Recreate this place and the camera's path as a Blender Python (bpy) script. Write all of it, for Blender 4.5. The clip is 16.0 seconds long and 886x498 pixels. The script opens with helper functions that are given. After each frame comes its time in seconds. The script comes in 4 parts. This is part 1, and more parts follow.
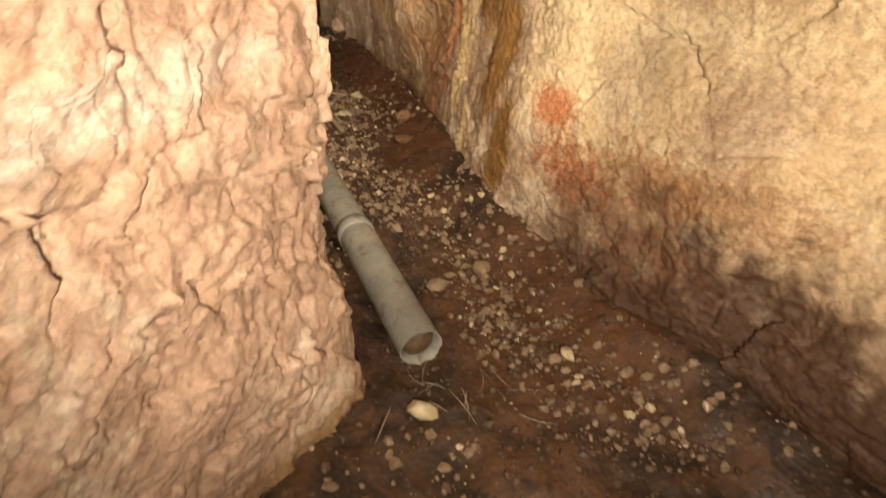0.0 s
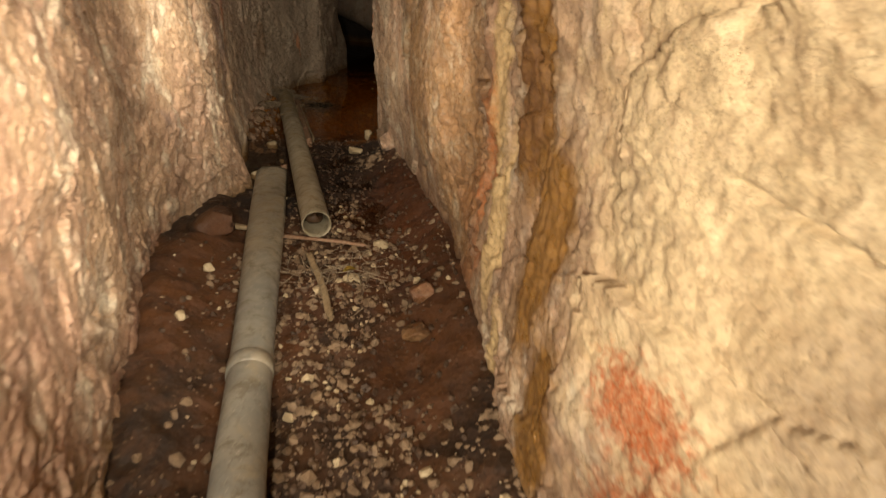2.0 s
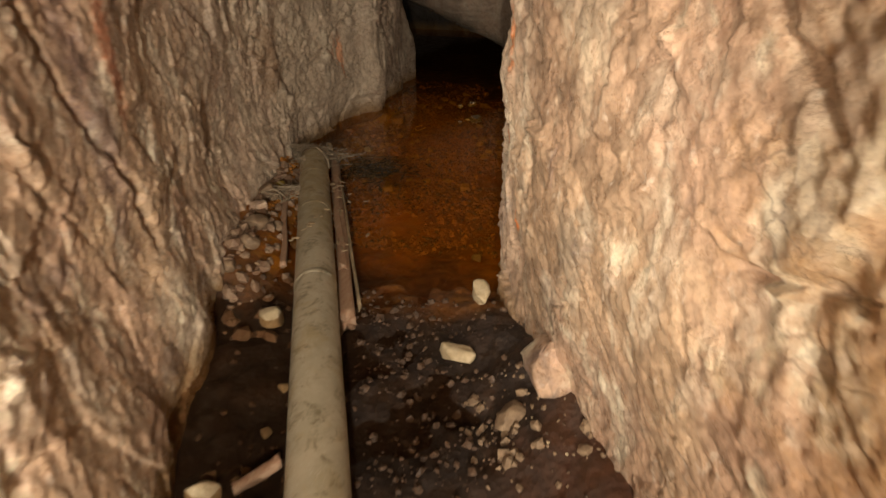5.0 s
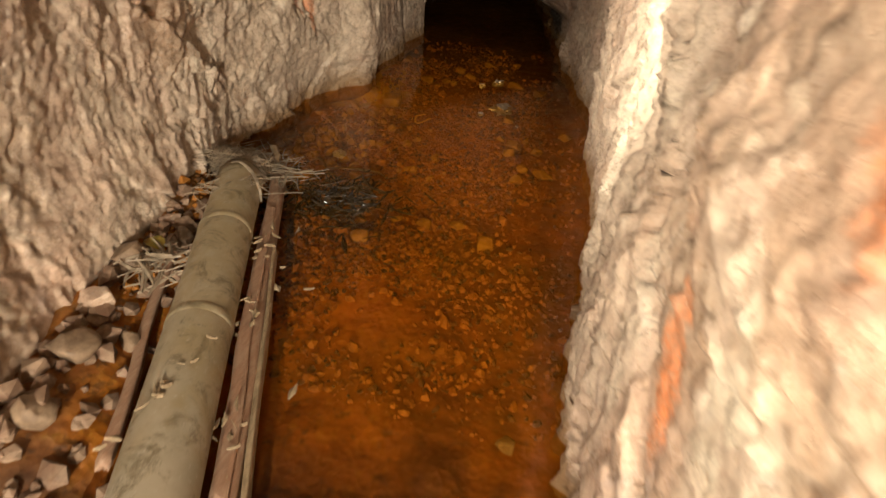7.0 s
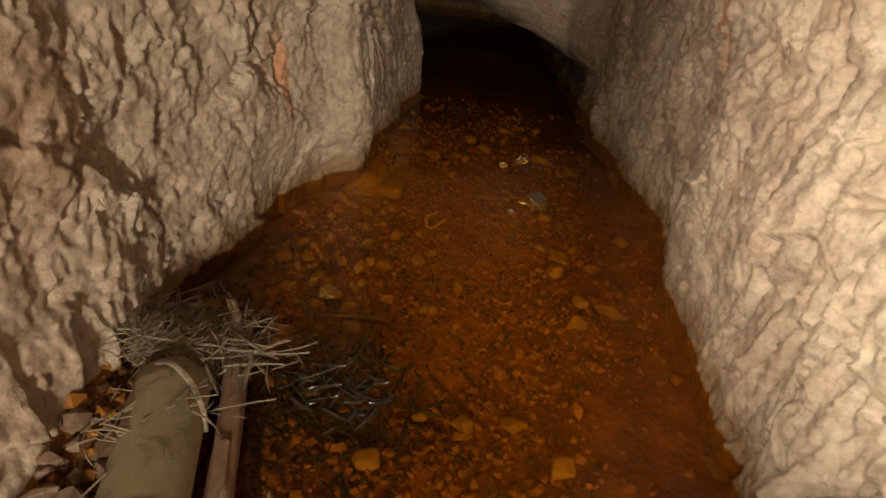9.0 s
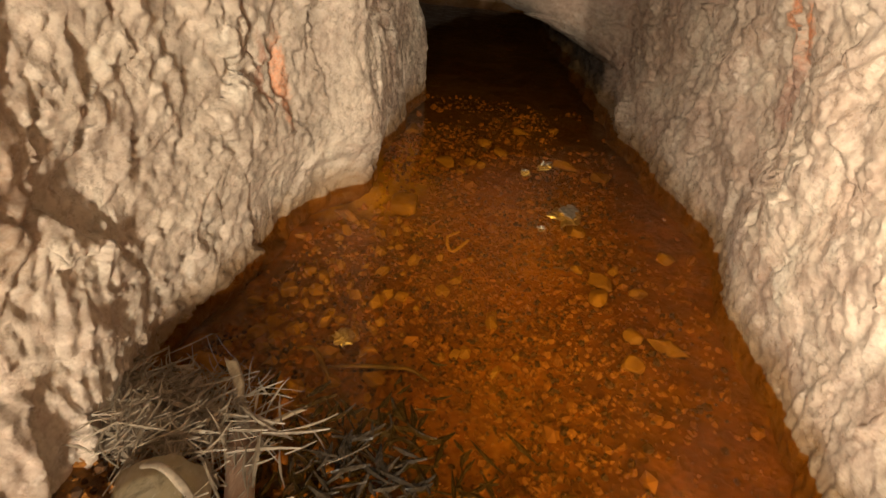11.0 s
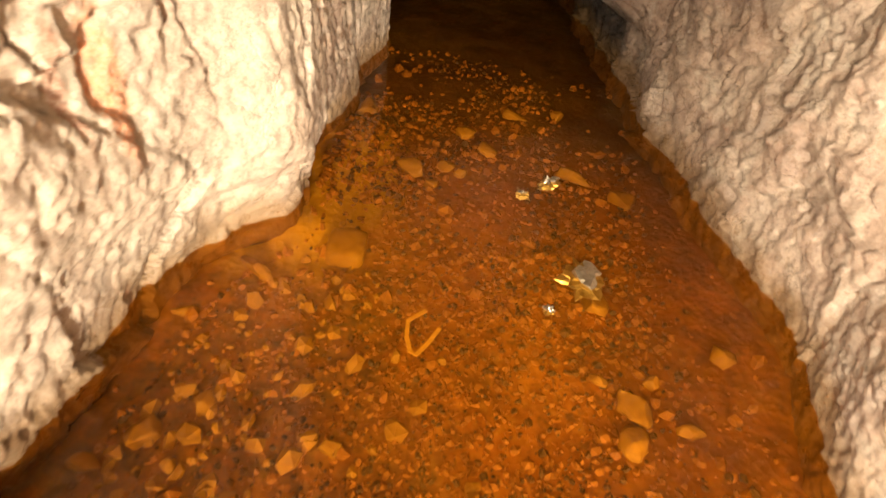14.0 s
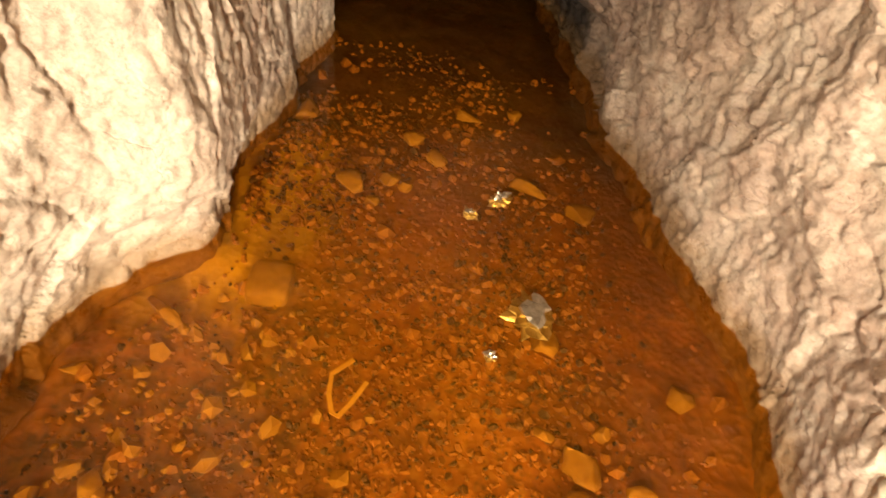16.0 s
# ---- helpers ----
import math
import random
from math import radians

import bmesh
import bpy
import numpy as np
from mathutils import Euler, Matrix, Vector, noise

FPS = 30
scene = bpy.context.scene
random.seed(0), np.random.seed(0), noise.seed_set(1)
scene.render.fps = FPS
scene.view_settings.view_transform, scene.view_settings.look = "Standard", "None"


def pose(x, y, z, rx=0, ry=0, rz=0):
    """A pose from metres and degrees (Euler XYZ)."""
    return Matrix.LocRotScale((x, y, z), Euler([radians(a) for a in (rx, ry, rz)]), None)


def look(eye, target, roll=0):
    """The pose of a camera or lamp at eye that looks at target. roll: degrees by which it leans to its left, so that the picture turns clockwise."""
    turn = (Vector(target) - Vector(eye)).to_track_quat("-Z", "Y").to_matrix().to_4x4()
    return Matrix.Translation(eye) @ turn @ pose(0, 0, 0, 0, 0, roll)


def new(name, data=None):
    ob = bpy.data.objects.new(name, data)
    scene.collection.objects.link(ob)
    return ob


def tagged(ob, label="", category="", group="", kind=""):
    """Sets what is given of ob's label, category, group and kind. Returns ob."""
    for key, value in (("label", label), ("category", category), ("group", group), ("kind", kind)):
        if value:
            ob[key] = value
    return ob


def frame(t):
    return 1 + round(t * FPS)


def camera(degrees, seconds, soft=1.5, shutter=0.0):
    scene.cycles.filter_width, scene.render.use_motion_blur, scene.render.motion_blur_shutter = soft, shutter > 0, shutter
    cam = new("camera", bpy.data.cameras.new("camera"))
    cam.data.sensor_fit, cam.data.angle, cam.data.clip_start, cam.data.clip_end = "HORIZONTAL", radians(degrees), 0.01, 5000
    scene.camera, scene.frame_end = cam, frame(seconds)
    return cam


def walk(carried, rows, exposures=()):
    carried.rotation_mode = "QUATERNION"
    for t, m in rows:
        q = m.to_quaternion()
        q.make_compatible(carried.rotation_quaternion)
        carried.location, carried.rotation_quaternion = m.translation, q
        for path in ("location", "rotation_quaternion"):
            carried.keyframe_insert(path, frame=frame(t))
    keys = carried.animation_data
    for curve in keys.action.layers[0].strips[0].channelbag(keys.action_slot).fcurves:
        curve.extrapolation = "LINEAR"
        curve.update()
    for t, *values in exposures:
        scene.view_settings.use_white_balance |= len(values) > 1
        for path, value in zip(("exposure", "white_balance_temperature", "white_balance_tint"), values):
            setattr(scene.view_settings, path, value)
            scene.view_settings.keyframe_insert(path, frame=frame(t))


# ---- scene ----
cam = camera(76.4, 16.0, 1.4, 0.4)
PATH = [
    (0, (0.01, 0.007, 1.419), (0.129, 1.686, 0.339), 8.2),
    (0.5, (0.095, 0.225, 1.43), (0.051, 1.977, 0.467), 5.7),
    (1, (0.139, 0.645, 1.481), (0.001, 2.42, 0.569), 5.5),
    (1.5, (0.244, 1.066, 1.442), (0.009, 2.832, 0.535), 3.4),
    (2, (0.327, 1.456, 1.4), (0.012, 3.221, 0.513), 2.9),
    (2.5, (0.314, 1.887, 1.369), (-0.064, 3.63, 0.464), 1.3),
    (3, (0.078, 2.412, 1.303), (-0.396, 4.14, 0.414), -0.5),
    (3.5, (-0.203, 2.958, 1.315), (-0.697, 4.689, 0.443), -0.8),
    (4, (-0.405, 3.429, 1.33), (-0.918, 5.147, 0.443), -0.6),
    (4.5, (-0.643, 3.882, 1.319), (-1.162, 5.577, 0.393), -0.9),
    (5, (-0.804, 4.26, 1.285), (-1.312, 5.931, 0.312), -0.4),
    (5.2, (-0.805, 4.411, 1.245), (-1.363, 6.071, 0.28), -2.2),
    (7.5, (-1.374, 5.805, 1.107), (-1.809, 7.381, -0.044), 5.8),
    (8, (-1.451, 5.985, 1.176), (-1.857, 7.603, 0.072), 5.6),
    (8.5, (-1.532, 6.247, 1.13), (-1.933, 7.89, 0.062), 4.2),
    (9, (-1.692, 6.371, 1.089), (-2.096, 8.017, 0.027), 4.6),
    (9.2, (-1.726, 6.375, 1.112), (-2.17, 8.013, 0.054), 3.0),
    (11.3, (-1.896, 6.685, 1.047), (-2.247, 8.317, -0.054), 4.2),
    (11.5, (-1.917, 6.733, 1.072), (-2.247, 8.36, -0.043), 5.8),
    (12, (-1.962, 6.83, 1.043), (-2.255, 8.419, -0.135), 6.9),
    (12.5, (-2.023, 6.981, 1.077), (-2.238, 8.549, -0.146), 9.1),
    (13, (-2.025, 7.03, 1.066), (-2.237, 8.59, -0.168), 9.5),
    (13.5, (-2.075, 7.178, 1.06), (-2.347, 8.767, -0.123), 7.5),
    (14, (-2.069, 7.417, 0.992), (-2.268, 8.921, -0.312), 8.8),
    (14.5, (-2.119, 7.598, 1.001), (-2.318, 9.088, -0.319), 8.3),
    (15, (-2.107, 7.669, 1.008), (-2.32, 9.143, -0.328), 9.3),
    (15.5, (-2.049, 7.654, 1.03), (-2.258, 9.126, -0.307), 8.8),
    (16, (-2.004, 7.648, 1.021), (-2.12, 9.102, -0.348), 10.0),
]
WATER = 0.02
# seconds, stops, kelvin, tint
EXPOSURES = [(0, 0.5, 6900, 10), (0.5, 0.3, 6700, 8), (1, -0.15, 7000, 10), (1.5, -0.35, 7200, 10), (2, 0.35, 6900, 10), (2.5, 0.75, 6900, 10), (3, 1.0, 6900, 10), (3.5, 0.85, 6900, 10), (4, 0.75, 6900, 10), (5, 1.55, 6600, 10),
             (7.5, 2.8, 6500, 10), (8, 2.4, 6500, 10), (9, 2.15, 6700, 10), (11.5, 3.5, 6500, 10), (12.5, 3.8, 6500, 10), (14.5, 4.6, 6600, 10), (16, 4.5, 6600, 10)]
# x, y, z, aim, watts, cone
LAMPS = [
    (0.15, -0.35, 1.42, (0.46, 2.0, 0.98), 215, 112),
    (0.22, 1.0, 1.42, (-0.35, 2.8, 0.85), 110, 98),
    (0.1, 2.2, 1.36, (-1.5, 3.4, 0.65), 98, 92),
    (-0.45, 3.2, 1.34, (-0.22, 4.6, 0.85), 27, 80),
    (-1.3, 4.4, 1.2, (-0.80, 5.6, 0.75), 22, 72),
    (-0.75, 3.7, 1.3, (-1.9, 4.7, 0.95), 55, 84),
    (-2.0, 5.3, 1.15, (-1.15, 6.4, 0.6), 11, 75),
    (-2.15, 6.2, 1.15, (-1.2, 7.3, 0.90), 34, 66),
    (-2.32, 6.85, 1.25, (-1.80, 8.5, 0.50), 6.8, 96),
]
walk(cam, [(t, look(eye, target, roll)) for t, eye, target, roll in PATH], EXPOSURES)

# ---- world and the torch light along the walked line ----
world = bpy.data.worlds.new("underground")
scene.world = world
world.use_nodes = True
world.node_tree.nodes["Background"].inputs[0].default_value = (0.004, 0.0035, 0.003, 1)
world.node_tree.nodes["Background"].inputs[1].default_value = 0.15


def torch(x, y, z, aim, power, cone=105, blend=1.0, radius=0.03):
    """A head torch's beam where the walker stands."""
    data = bpy.data.lights.new("head_torch", "SPOT")
    data.energy, data.spot_size, data.spot_blend = power, radians(cone), blend
    data.shadow_soft_size, data.color = radius, (1.0, 0.88, 0.72)
    ob = new("head_torch", data)
    ob.matrix_world = look((x, y, z), aim)
    return tagged(ob, "warm white beam of a head torch", "lamp")


for lamp in LAMPS:
    torch(*lamp)


# ---- node helpers ----
class Graph:
    """Short calls for a node material."""

    def __init__(self, name, roughness=0.8, metallic=0.0, specular=0.5):
        self.mat = bpy.data.materials.new(name)
        self.mat.use_nodes = True
        self.nt = self.mat.node_tree
        self.bsdf = self.nt.nodes["Principled BSDF"]
        self.bsdf.inputs["Roughness"].default_value = roughness
        self.bsdf.inputs["Metallic"].default_value = metallic
        self.bsdf.inputs["Specular IOR Level"].default_value = specular
        self.pos = self.nt.nodes.new("ShaderNodeNewGeometry").outputs["Position"]

    def put(self, socket, value):
        if isinstance(value, bpy.types.NodeSocket):
            self.nt.links.new(value, socket)
        elif isinstance(value, (tuple, list)) and len(value) == 3 and socket.type == "RGBA":
            socket.default_value = (*value, 1)
        else:
            socket.default_value = value

    def stretch(self, v, vec=None):
        n = self.nt.nodes.new("ShaderNodeVectorMath")
        n.operation = "MULTIPLY"
        self.put(n.inputs[0], vec or self.pos)
        n.inputs[1].default_value = v
        return n.outputs[0]

    def noise(self, scale, detail=5, rough=0.6, distort=0.0, vec=None, colour=False):
        n = self.nt.nodes.new("ShaderNodeTexNoise")
        self.put(n.inputs["Vector"], vec or self.pos)
        n.inputs["Scale"].default_value, n.inputs["Detail"].default_value = scale, detail
        n.inputs["Roughness"].default_value, n.inputs["Distortion"].default_value = rough, distort
        return n.outputs["Color" if colour else "Fac"]

    def voronoi(self, scale, feature="F1", vec=None, out="Distance"):
        n = self.nt.nodes.new("ShaderNodeTexVoronoi")
        n.feature = feature
        self.put(n.inputs["Vector"], vec or self.pos)
        n.inputs["Scale"].default_value = scale
        return n.outputs[out]

    def span(self, value, a, b, c=0.0, d=1.0):
        n = self.nt.nodes.new("ShaderNodeMapRange")
        n.interpolation_type = "SMOOTHSTEP"
        self.put(n.inputs["Value"], value)
        for key, val in (("From Min", a), ("From Max", b), ("To Min", c), ("To Max", d)):
            n.inputs[key].default_value = val
        return n.outputs["Result"]

    def sums(self, op, a, b=0.0):
        n = self.nt.nodes.new("ShaderNodeMath")
        n.operation = op
        self.put(n.inputs[0], a)
        self.put(n.inputs[1], b)
        return n.outputs[0]

    def mix(self, fac, a, b, how="MIX"):
        n = self.nt.nodes.new("ShaderNodeMix")
        n.data_type, n.blend_type = "RGBA", how
        self.put(n.inputs["Factor"], fac)
        self.put(n.inputs[6], a)
        self.put(n.inputs[7], b)
        return n.outputs[2]

    def axis(self, which):
        n = self.nt.nodes.new("ShaderNodeSeparateXYZ")
        self.put(n.inputs[0], self.pos)
        return n.outputs[which]

    def stain_or_shade(self, centre, radii, rag=0.6, scale=9.0, mottled=True):
        """A ragged patch of mineral, paint or painted shade round a place: 1 inside, 0 outside."""
        a = self.nt.nodes.new("ShaderNodeVectorMath")
        a.operation = "SUBTRACT"
        self.put(a.inputs[0], self.pos)
        a.inputs[1].default_value = centre
        size = self.stretch(tuple(1 / r for r in radii), a.outputs[0])
        n = self.nt.nodes.new("ShaderNodeVectorMath")
        n.operation = "LENGTH"
        self.put(n.inputs[0], size)
        d = self.sums("ADD", n.outputs["Value"], self.sums("MULTIPLY", self.sums("SUBTRACT", self.noise(scale, 4, 0.65), 0.5), rag * 3))
        if not mottled:
            return self.span(d, 1.3, 0.7)
        speck = self.span(self.noise(scale * 3.1, 6, 0.75), 0.32, 0.62, 0.35, 1.0)
        return self.sums("MULTIPLY", self.span(d, 1.35, 0.55), speck)

    def chipped(self, scale, warp=0.03, rough=5.0):
        """Height of flat tilted chips: each cell of the net is a plane of its own slope."""
        vec = self.stretch((1, 1, 0.8), self.mix(warp, self.pos, self.noise(rough, 1, 0.5, colour=True)))
        n = self.nt.nodes.new("ShaderNodeTexVoronoi")
        self.put(n.inputs["Vector"], vec)
        n.inputs["Scale"].default_value = scale
        out = []
        for op, a, b in (("SUBTRACT", vec, n.outputs["Position"]), ("SUBTRACT", n.outputs["Color"], (0.5, 0.5, 0.5))):
            m = self.nt.nodes.new("ShaderNodeVectorMath")
            m.operation = op
            self.put(m.inputs[0], a)
            self.put(m.inputs[1], b)
            out.append(m.outputs[0])
        dot = self.nt.nodes.new("ShaderNodeVectorMath")
        dot.operation = "DOT_PRODUCT"
        self.put(dot.inputs[0], out[0])
        self.put(dot.inputs[1], out[1])
        return dot.outputs["Value"], n.outputs["Color"]

    def bump(self, height, strength, distance, under=None):
        n = self.nt.nodes.new("ShaderNodeBump")
        self.put(n.inputs["Height"], height)
        n.inputs["Strength"].default_value, n.inputs["Distance"].default_value = strength, distance
        if under is not None:
            self.put(n.inputs["Normal"], under)
        return n.outputs[0]

    def done(self, colour, rough=None, normal=None):
        self.put(self.bsdf.inputs["Base Color"], colour)
        if rough is not None:
            self.put(self.bsdf.inputs["Roughness"], rough)
        if normal is not None:
            self.put(self.bsdf.inputs["Normal"], normal)
        return self.mat


# ---- materials ----
TAN, PINK, PALE, MAUVE = (0.48, 0.335, 0.215), (0.475, 0.315, 0.215), (0.66, 0.56, 0.42), (0.26, 0.19, 0.165)
OCHRE, RUST, CLAY, PAINT = (0.45, 0.235, 0.05), (0.36, 0.085, 0.022), (0.12, 0.040, 0.016), (0.95, 0.27, 0.05)


def rock(name, stains, grey=0.0):
    """Hard altered rock: tan and pink ground, pale and mauve patches, fine cracks, and the given stains, some of them
    painted shade.
    """
    g = Graph(name)
    warp = g.stretch((1.0, 1.0, 0.55))
    c = g.mix(g.span(g.noise(2.3, 4), 0.38, 0.62), TAN, PINK)
    c = g.mix(g.span(g.noise(6.0, 6, 0.65, 0.6, warp), 0.48, 0.64), c, PALE)
    c = g.mix(g.span(g.noise(1.5, 4, 0.6), 0.45, 0.7, 0.0, 0.6), c, (0.33, 0.22, 0.14))
    c = g.mix(g.span(g.noise(4.1, 7, 0.7, 1.0, warp), 0.56, 0.72, 0.0, 0.85), c, MAUVE)
    plane1, tone1 = g.chipped(9, 0.04, 4.0)
    plane2, tone2 = g.chipped(22, 0.025, 9.0)
    plane3, tone3 = g.chipped(52, 0.012, 15.0)
    c = g.mix(0.30, c, g.span(g.sums("MULTIPLY", tone2, 1.0), 0.15, 0.85, 0.25, 0.75), "OVERLAY")
    c = g.mix(0.22, c, g.span(g.sums("MULTIPLY", tone1, 1.0), 0.15, 0.85, 0.25, 0.75), "OVERLAY")
    c = g.mix(g.span(g.noise(17, 6, 0.75, 0.8), 0.55, 0.70, 0.0, 0.7), c, (0.30, 0.17, 0.10))
    if grey:
        c = g.mix(grey, c, (0.36, 0.28, 0.22))
    pale_reach = g.span(g.sums("ADD", g.axis(1), g.sums("MULTIPLY", g.noise(2.0, 5), 1.6)), 6.3, 7.4, 0.0, 0.6)
    c = g.mix(pale_reach, c, g.mix(g.span(g.noise(5, 6, 0.7), 0.38, 0.62), (0.46, 0.35, 0.265), (0.67, 0.57, 0.435)))
    c = g.mix(g.span(g.noise(34, 3, 0.6, 0.0, warp), 0.60, 0.72, 0.0, 0.55), c, (0.72, 0.62, 0.5))
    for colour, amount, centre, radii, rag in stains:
        m = g.stain_or_shade(centre, radii, rag, 5.0 / max(0.12, min(sorted(radii)[1], 0.7)), amount < 0.95)
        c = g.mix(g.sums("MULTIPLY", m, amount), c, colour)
    # far passage beyond the torch's reach: its darkness is painted into the rock colour
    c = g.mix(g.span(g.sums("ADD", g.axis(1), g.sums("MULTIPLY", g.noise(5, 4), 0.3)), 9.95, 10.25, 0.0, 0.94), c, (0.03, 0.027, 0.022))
    # grain and mineral specks
    c = g.mix(g.span(g.noise(60, 4, 0.7), 0.40, 0.75, 0.0, 0.4), c, (0.16, 0.09, 0.05))
    # damp foot above the water and the floor
    low = g.sums("ADD", g.axis(2), g.sums("MULTIPLY", g.noise(7.0, 4), 0.16))
    c = g.mix(g.span(low, 0.24, 0.12, 0.0, 0.75), c, (0.24, 0.13, 0.04))
    # silt that coats the rock under the water
    sunk = g.sums("ADD", g.axis(2), g.sums("MULTIPLY", g.noise(30, 4), 0.03))
    coat = g.sums("MULTIPLY", g.span(sunk, 0.045, 0.025), g.span(g.axis(1), 6.2, 6.6))
    c = g.mix(g.sums("MULTIPLY", coat, 0.95), c, g.mix(g.span(g.noise(6, 5), 0.35, 0.65), (0.25, 0.10, 0.010), (0.15, 0.052, 0.006)))
    cracks = g.voronoi(6.0, "DISTANCE_TO_EDGE", g.stretch((1, 1.1, 0.8), g.mix(0.09, g.pos, g.noise(5, 4, 0.6, colour=True))))
    n = g.bump(g.sums("MAXIMUM", g.span(cracks, 0.0, 0.02), g.span(g.noise(3.0, 3), 0.40, 0.52)), 0.3, 0.007)
    web = g.voronoi(15.0, "DISTANCE_TO_EDGE", g.stretch((1, 1.1, 0.7), g.mix(0.07, g.pos, g.noise(9, 5, 0.65, colour=True))))
    split = g.sums("MULTIPLY", g.span(web, 0.035, 0.004), g.span(g.noise(2.4, 5, 0.6), 0.56, 0.68))
    c = g.mix(g.sums("MULTIPLY", split, 0.55), c, (0.11, 0.065, 0.04))
    n = g.bump(split, -0.6, 0.008, n)
    worn = g.span(g.noise(2.6, 4, 0.65), 0.36, 0.62, 0.2, 1.0)
    n = g.bump(g.sums("MULTIPLY", plane1, worn), 0.8, 0.26, n)
    n = g.bump(g.sums("MULTIPLY", plane2, worn), 0.8, 0.30, n)
    n = g.bump(g.sums("MULTIPLY", plane3, g.span(g.noise(4.0, 3), 0.36, 0.62, 0.25, 1.0)), 0.8, 0.26, n)
    ledges = g.sums("FLOOR", g.sums("MULTIPLY", g.noise(9, 7, 0.68, 0.4, warp), 14.0))
    n = g.bump(ledges, 0.9, 0.0075, n)
    ledges = g.sums("FLOOR", g.sums("MULTIPLY", g.noise(24, 6, 0.68, 0.4), 9.0))
    n = g.bump(ledges, 0.8, 0.0045, n)
    n = g.bump(g.noise(28, 7, 0.75, 0.5), 0.6, 0.005, n)
    n = g.bump(g.noise(90, 6, 0.72), 0.6, 0.006, n)
    return g.done(c, g.span(g.noise(24, 4, 0.7), 0.36, 0.66, 0.22, 0.80), n)


def plain(name, colour, other, scale=18.0, rough=0.7, relief=0.004, metallic=0.0, along=(1, 1, 1), grain=70):
    """Two-tone surface with grain and relief."""
    g = Graph(name, rough, metallic)
    v = g.stretch(along)
    c = g.mix(g.span(g.noise(scale, 5, 0.65, 0.4, v), 0.36, 0.66), colour, other)
    c = g.mix(g.span(g.noise(grain, 4, 0.7, 0.0, v), 0.35, 0.75, 0.0, 0.35), c, tuple(0.45 * k for k in colour))
    n = g.bump(g.noise(grain, 5, 0.7, 0.0, v), 0.5, relief)
    return g.done(c, g.span(g.noise(scale * 2, 4), 0.3, 0.7, rough - 0.15, min(1.0, rough + 0.12)), n)


rock_left = rock("pink_and_tan_rock", [
    ((0.56, 0.345, 0.255), 0.7, (-0.4, 1.2, 0.7), (0.8, 1.3, 1.1), 0.5),
    ((0.72, 0.63, 0.54), 0.65, (-0.43, 0.72, 1.13), (0.6, 0.36, 0.055), 0.25),
    ((0.62, 0.22, 0.06), 0.7, (-0.31, 1.50, 1.32), (0.4, 0.22, 0.16), 0.6),
    ((0.62, 0.20, 0.05), 0.7, (-0.60, 2.0, 1.13), (0.5, 0.05, 0.06), 0.4),
    (RUST, 0.8, (-2.2, 5.53, 1.03), (0.4, 0.035, 0.22), 0.5),
    ((0.15, 0.09, 0.08), 0.8, (-2.2, 5.38, 0.85), (0.4, 0.08, 0.4), 0.7),
    (CLAY, 0.8, (-1.3, 3.1, 0.10), (0.6, 0.9, 0.16), 0.4),
    (PALE, 0.55, (-2.75, 8.0, 0.7), (0.6, 0.9, 0.8), 0.5),
    ((0.30, 0.16, 0.07), 0.6, (-2.75, 7.15, 0.66), (0.5, 0.16, 0.2), 0.6),
    (PAINT, 0.55, (-2.75, 8.17, 0.52), (0.5, 0.035, 0.14), 0.5),
    (RUST, 0.6, (-2.75, 8.08, 0.56), (0.5, 0.015, 0.12), 0.3),
])
